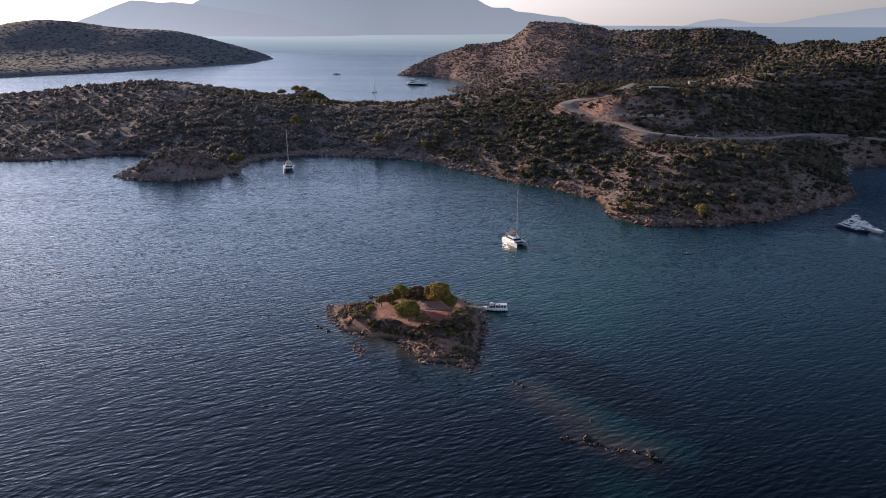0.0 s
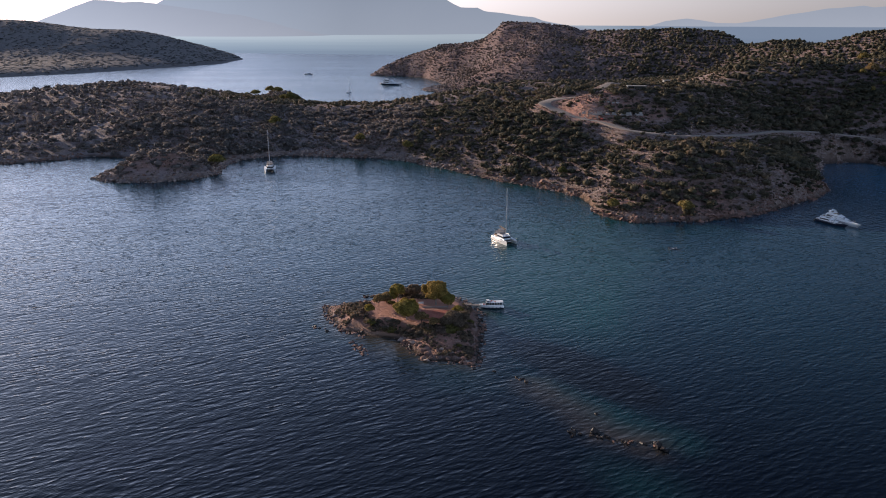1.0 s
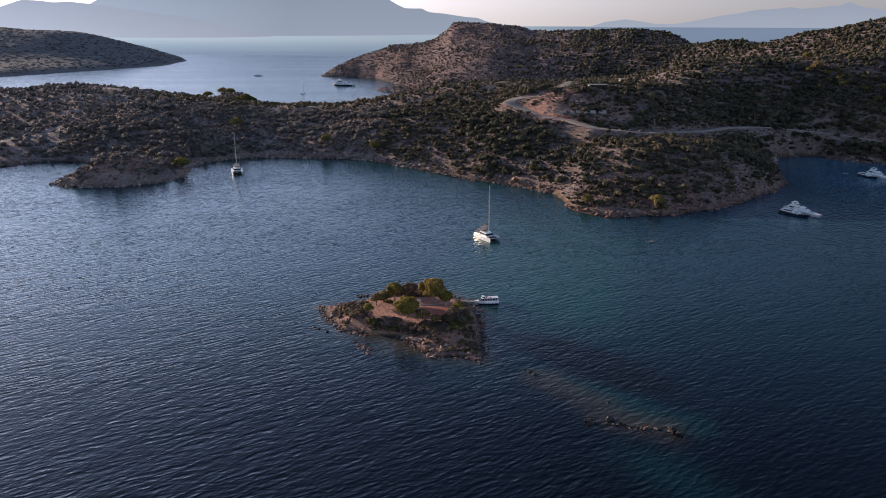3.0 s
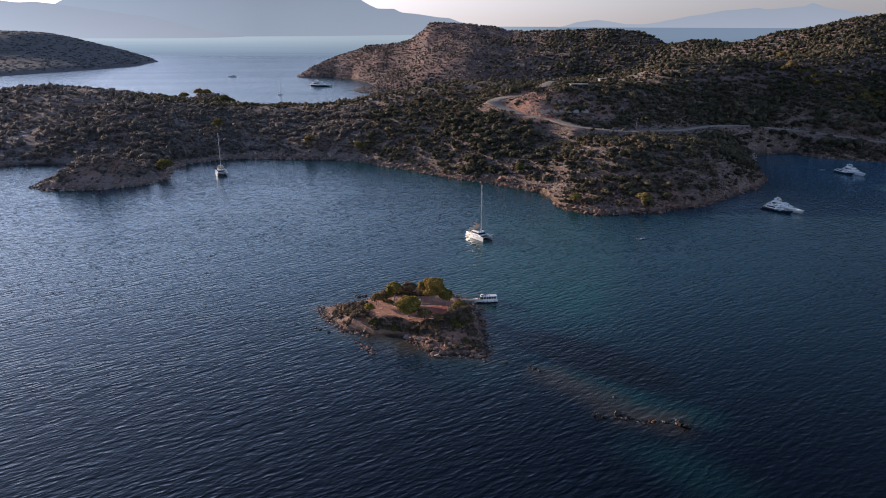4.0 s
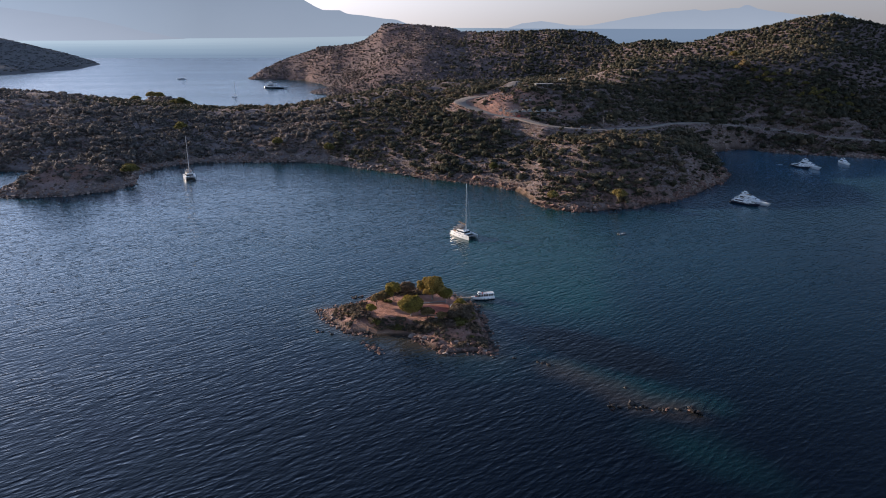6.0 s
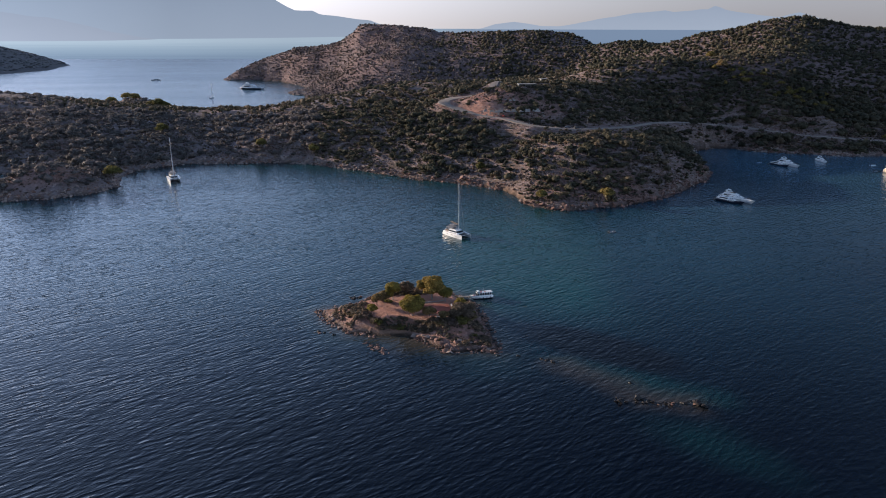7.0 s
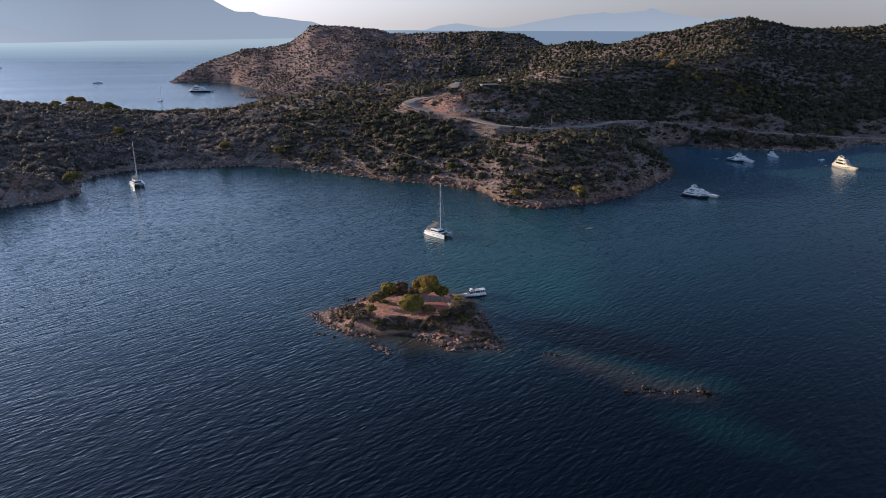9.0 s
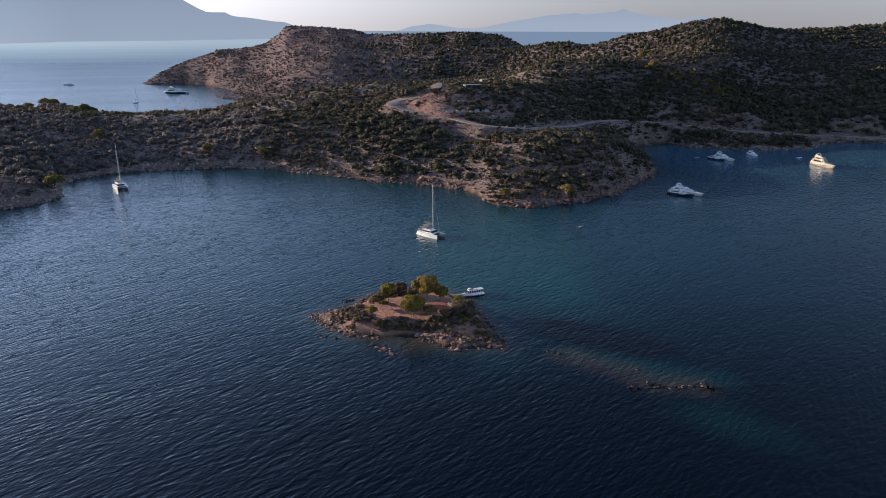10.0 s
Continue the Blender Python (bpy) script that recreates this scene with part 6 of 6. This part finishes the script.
for kind_, share, seed_, mat_ in (("pale", 0.3, 15, PALEROCK), ("brown", 1.0, 18, ROCK)):
    strew("shore_rocks", "weathered %s rocks strewn along the waterline" % kind_, 90000, (-400, 420, 314, 510), mat_, (0.25, 1.45), lambda x, y, d, rd, g: (d > -1.0) & (d < 3.0 + 2 * smooth(35, 60, x) + 4 * vnoise(x / 7, y / 7, 5)) & ((np.hypot(x - 3, y - 356) > 12) | (d > 2.2)) & (g.random(len(x)) < share * (0.12 + 1.1 * smooth(0.3, 0.7, vnoise(x / 8, y / 8, 29)))), seed_, SHARP_ROCKS)
strew("slope_rocks", "pale limestone outcrops on the dry slope", 55000, (-330, 420, 316, 560), PALEROCK, (0.2, 1.0), lambda x, y, d, rd, g: (d > 3) & (rd > 5) & (g.random(len(x)) < 0.22 + 0.5 * smooth(0.45, 0.7, vnoise(x / 18, y / 18, 33))), 16, SHARP_ROCKS)
strew("cliff_rocks", "pale limestone outcrops on the far hill", 15000, (-340, 200, 900, 1230), PALEROCK, (0.5, 2.6), lambda x, y, d, rd, g: (d > 0) & (g.random(len(x)) < 0.15 + 0.6 * smooth(0.5, 0.7, vnoise(x / 30, y / 30, 35))), 17, SHARP_ROCKS)


# ---- ruins, building shells, cars and pole by the road ----
def ruin():
    z = land_z(22, 472)
    r = empty("ruined_house", pose(20, 471, z - 0.3, 0, 0, 4) @ Matrix.Diagonal((1.25, 1.1, 1.0, 1)))
    g = random.Random(3)
    for x0, x1, y, h in ((-13, -10.5, -1.0, 1.0), (-9, -5.5, -2.5, 1.7), (-4.5, -1.5, -3.0, 1.2), (-1.0, 2.0, -2.2, 2.1), (3.0, 5.4, -3.2, 1.7), (6.2, 9.5, -3.2, 2.2), (10.8, 12.6, -1.5, 1.3), (-12, -8.5, 4.2, 1.4),
                         (-8, -4, 3.2, 1.7), (-2.6, -0.4, 3.9, 1.2), (0.5, 2.5, 3.4, 2.4), (4, 9, 3.4, 1.5), (10.2, 12.2, 4.4, 0.9), (-16, -13.5, 1.5, 1.3), (-15, -11, 6.5, 1.2), (-6.5, -2.5, 6.8, 1.5), (1, 4.5, 7.2, 1.4), (6.5, 10.5, 6.6, 1.7), (12.5, 15.5, 1.6, 1.5), (-11.5, -8, -4.6, 1.1), (11.5, 15, -3.6, 1.2)):
        p = part("broken_wall", block(-(x1 - x0) / 2, (x1 - x0) / 2, 0.24, 0.24, 0, 0.65 * h + 0.5, g.uniform(0, 0.9), g.uniform(0, 1.1), 0.05, 0.05), CONCRETE, r)
        p.matrix_basis = pose((x0 + x1) / 2, y, 0, 0, 0, g.uniform(-14, 14))
    for x, h in ((-9, 0.9), (-3.2, 1.3), (2.8, 1.0), (9.3, 1.4)):
        part("cross_wall", block(x - 0.2, x + 0.2, 2.6, 2.2, 0, h + 0.2, 0, 0, 0.5, 0.05), PALEROCK, r)
    part("floor_slab", block(3, 9.3, 3.1, 3.1, 0.3, 0.55, 0, 0, 0.03, 0.03), CONCRETE, r)
    for k in range(120):
        x, y, s = g.uniform(-18, 18), g.uniform(-7, 8), g.uniform(0.2, 0.7)
        p = part("rubble", block(-s, s, s * 0.6, s * 0.7, -0.3, s * 0.9, 0.1 * s, 0.4 * s, 0.15 * s, 0.06), PALEROCK if k % 3 else CONCRETE, r)
        p.matrix_basis = pose(x, y, land_z(22 + x, 471 + y) - z + 0.3, g.uniform(-12, 12), g.uniform(-12, 12), g.uniform(0, 180))
    tagged(r, "roofless ruin of pale broken concrete walls beside the road", "ruin")
    w = empty("retaining_wall", pose(40, 456, land_z(40, 456) - 0.4, 0, 0, -18))
    for k in range(7):
        part("wall_block", block(-6 + k * 1.7, -6 + k * 1.7 + g.uniform(1.0, 1.6), 0.3, 0.3, 0, g.uniform(0.9, 1.7), 0.1, 0.2, 0.05, 0.06, g.uniform(-0.4, 0.4)), PALEROCK, w)
    tagged(w, "crumbling pale stone retaining wall above the road", "wall")
    f = empty("foundation", pose(18, 487, land_z(18, 487) - 0.4, 0, 0, 6))
    for k in range(5):
        part("footing", block(-7 + k * 3.0, -5.2 + k * 3.0, 0.35, 0.35, 0, g.uniform(0.8, 1.4), 0.1, 0.1, 0.05, 0.05, g.uniform(-1.2, 1.2)), CONCRETE, f)
    tagged(f, "row of bare concrete foundation blocks on red earth", "foundation")


def building_shell(x, y, w, d, turn, label):
    z = land_z(x, y)
    b = empty("building_shell", pose(x, y, z - 0.5, 0, 0, turn))
    part("roof", block(-w / 2 - 0.4, w / 2 + 0.4, d / 2 + 0.4, d / 2 + 0.4, 2.5, 2.75, 0, 0, 0, 0.04), SHELL, b, "flat concrete roof slab")
    part("wall", block(-w / 2, w / 2, 0.15, 0.15, 0, 2.5, 0, 0, 0, 0, d / 2 - 0.2), SHELL, b)
    for s in (-1, 1):
        part("wall", block(s * (w / 2 - 0.2) - 0.15, s * (w / 2 - 0.2) + 0.15, d / 2 - 0.36, d / 2 - 0.36, 0, 2.5), SHELL, b)
    n = max(3, int(w / 3))
    for k in range(n):
        cx = -w / 2 + 0.6 + k * (w - 1.2) / (n - 1)
        part("column", block(cx - 0.18, cx + 0.18, 0.18, 0.18, 0, 2.5, 0, 0, 0, 0, -d / 2 + 0.25), SHELL, b)
    tagged(b, label, "building")


def car(x, y, turn, mat, label):
    c = empty("parked_car", pose(x, y, land_z(x, y) + 0.4, 0, 0, turn))
    part("body", block(-2.1, 2.1, 0.85, 0.82, 0.3, 0.85, 0.08, 0.15, 0.05, 0.08), mat, c)
    part("cabin", block(-1.6, 0.9, 0.8, 0.78, 0.84, 1.45, 0.35, 0.6, 0.14, 0.08), mat, c)
    part("window", block(-1.45, 0.78, 0.79, 0.77, 0.92, 1.3, 0.26, 0.42, 0.07), TINT, c)
    for wx in (-1.3, 1.3):
        for s in (-1, 1):
            bm = bmesh.new()
            tube(bm, (wx, s * 0.7, 0.32), (wx, s * 0.88, 0.32), 0.32, n=12)
            part("wheel", bm, RUBBER, c)
    tagged(c, label, "car", "parked cars")


def pole(x, y):
    p = empty("utility_pole", pose(x, y, land_z(x, y) - 0.3))
    bm = bmesh.new()
    tube(bm, (0, 0, 0), (0, 0, 8.3), 0.14, 0.1, 8)
    part("post", bm, WOOD, p)
    part("crossarm", block(-0.9, 0.9, 0.06, 0.06, 7.6, 7.75), WOOD, p)
    for x_ in (-0.8, 0, 0.8):
        bm = bmesh.new()
        tube(bm, (x_, 0, 7.75), (x_, 0, 7.95), 0.06)
        part("insulator", bm, GEL, p)
    tagged(p, "wooden utility pole beside the gravel road", "pole")


ruin()
building_shell(80, 628, 15, 7, 6, "unfinished concrete building shell among the scrub")
building_shell(39, 520, 13, 6, 4, "low flat-roofed concrete shell above the ruin")
building_shell(273, 893, 22, 9, 8, "long pale flat-roofed building on the saddle")
car(50.5, 437.3, 12, NAVY, "dark car parked at the edge of the gravel road")
car(57.0, 439.3, 18, RUBBER, "black car parked at the edge of the gravel road")
pole(66.5, 449.0)
red_bush = new("shrub", shrub_mesh(77, 0.8, REDCLOTH, 60, 1))
red_bush.matrix_basis = pose(12.5, 463.5, land_z(12.5, 463.5) + 0.6, 0, 0, 20) @ Matrix.Diagonal((1.6, 1.4, 1.3, 1))
tagged(red_bush, "red flowering shrub below the ruin", "shrub")

islet_stones()

# broad shrubs on the bank between the road and the cove
BANK_SHRUBS = [shrub_mesh(90 + k, t, SCRUB, 130, 2, 0.2) for k, t in enumerate((0.05, 0.2, 0.35, 0.15))]
gb = random.Random(52)
bank_spots = []
for _ in range(1500):
    x, y = gb.uniform(142, 300), gb.uniform(466, 506)
    hz_, dz_, rz_ = land_height(np.array([x]), np.array([y]))
    if dz_[0] < 1.5 or rz_[0] < 5.5 or hz_[0] > 15 or any(math.hypot(x - a, y - b) < 3.3 for a, b in bank_spots) or y > 508 - max(0, x - 205) * 0.33:
        continue
    bank_spots.append((x, y))
for x, y in bank_spots[:62]:
    r = gb.uniform(1.3, 2.8)
    ob = new("shrub", BANK_SHRUBS[gb.randrange(4)])
    ob.matrix_basis = pose(x, y, land_z(x, y) + 0.25 * r, 0, 0, gb.uniform(0, 360)) @ Matrix.Diagonal((r * gb.uniform(0.9, 1.4), r, r * gb.uniform(0.7, 0.95), 1))
    tagged(ob, "broad dark shrub on the bank below the gravel road", "shrub", "bank shrubs")


def islet_brush():
    """Low grey brush that covers the islet's slopes."""
    g = np.random.default_rng(45)
    x, y = g.uniform(-92, -34, 9000), g.uniform(164, 214, 9000)
    z, d = island_height(x, y)
    slope = (d > 2.2) & ((y < 184.5) | (x < -73) | (x > -44.5) | (y > 203)) & (x > -84)
    ok = slope & (g.random(len(x)) < (0.5 + 0.25 * smooth(166, 178, y)) * smooth(0.3, 0.6, vnoise(x / 4, y / 4, 66)) + 0.25 * (y < 181))
    x, y, z = x[ok], y[ok], z[ok]
    r = 0.25 + 0.75 * g.random(len(x)) ** 1.6
    V, F, T = scatter([tufted(1, 22, 500 + k, 0.26) for k in range(5)], np.stack([x, y, z + 0.15 * r], 1), r, r * 0.8, np.clip(0.35 + 0.3 * g.normal(size=len(x)), 0, 1), g.uniform(0, 6.28, len(x)))
    tagged(new("islet_brush", mesh_from("islet_brush", V, F, DARKLEAF, False, {"tone": T})), "low dusty grey-brown brush on the islet's slopes", "brush", kind="stuff")


islet_brush()
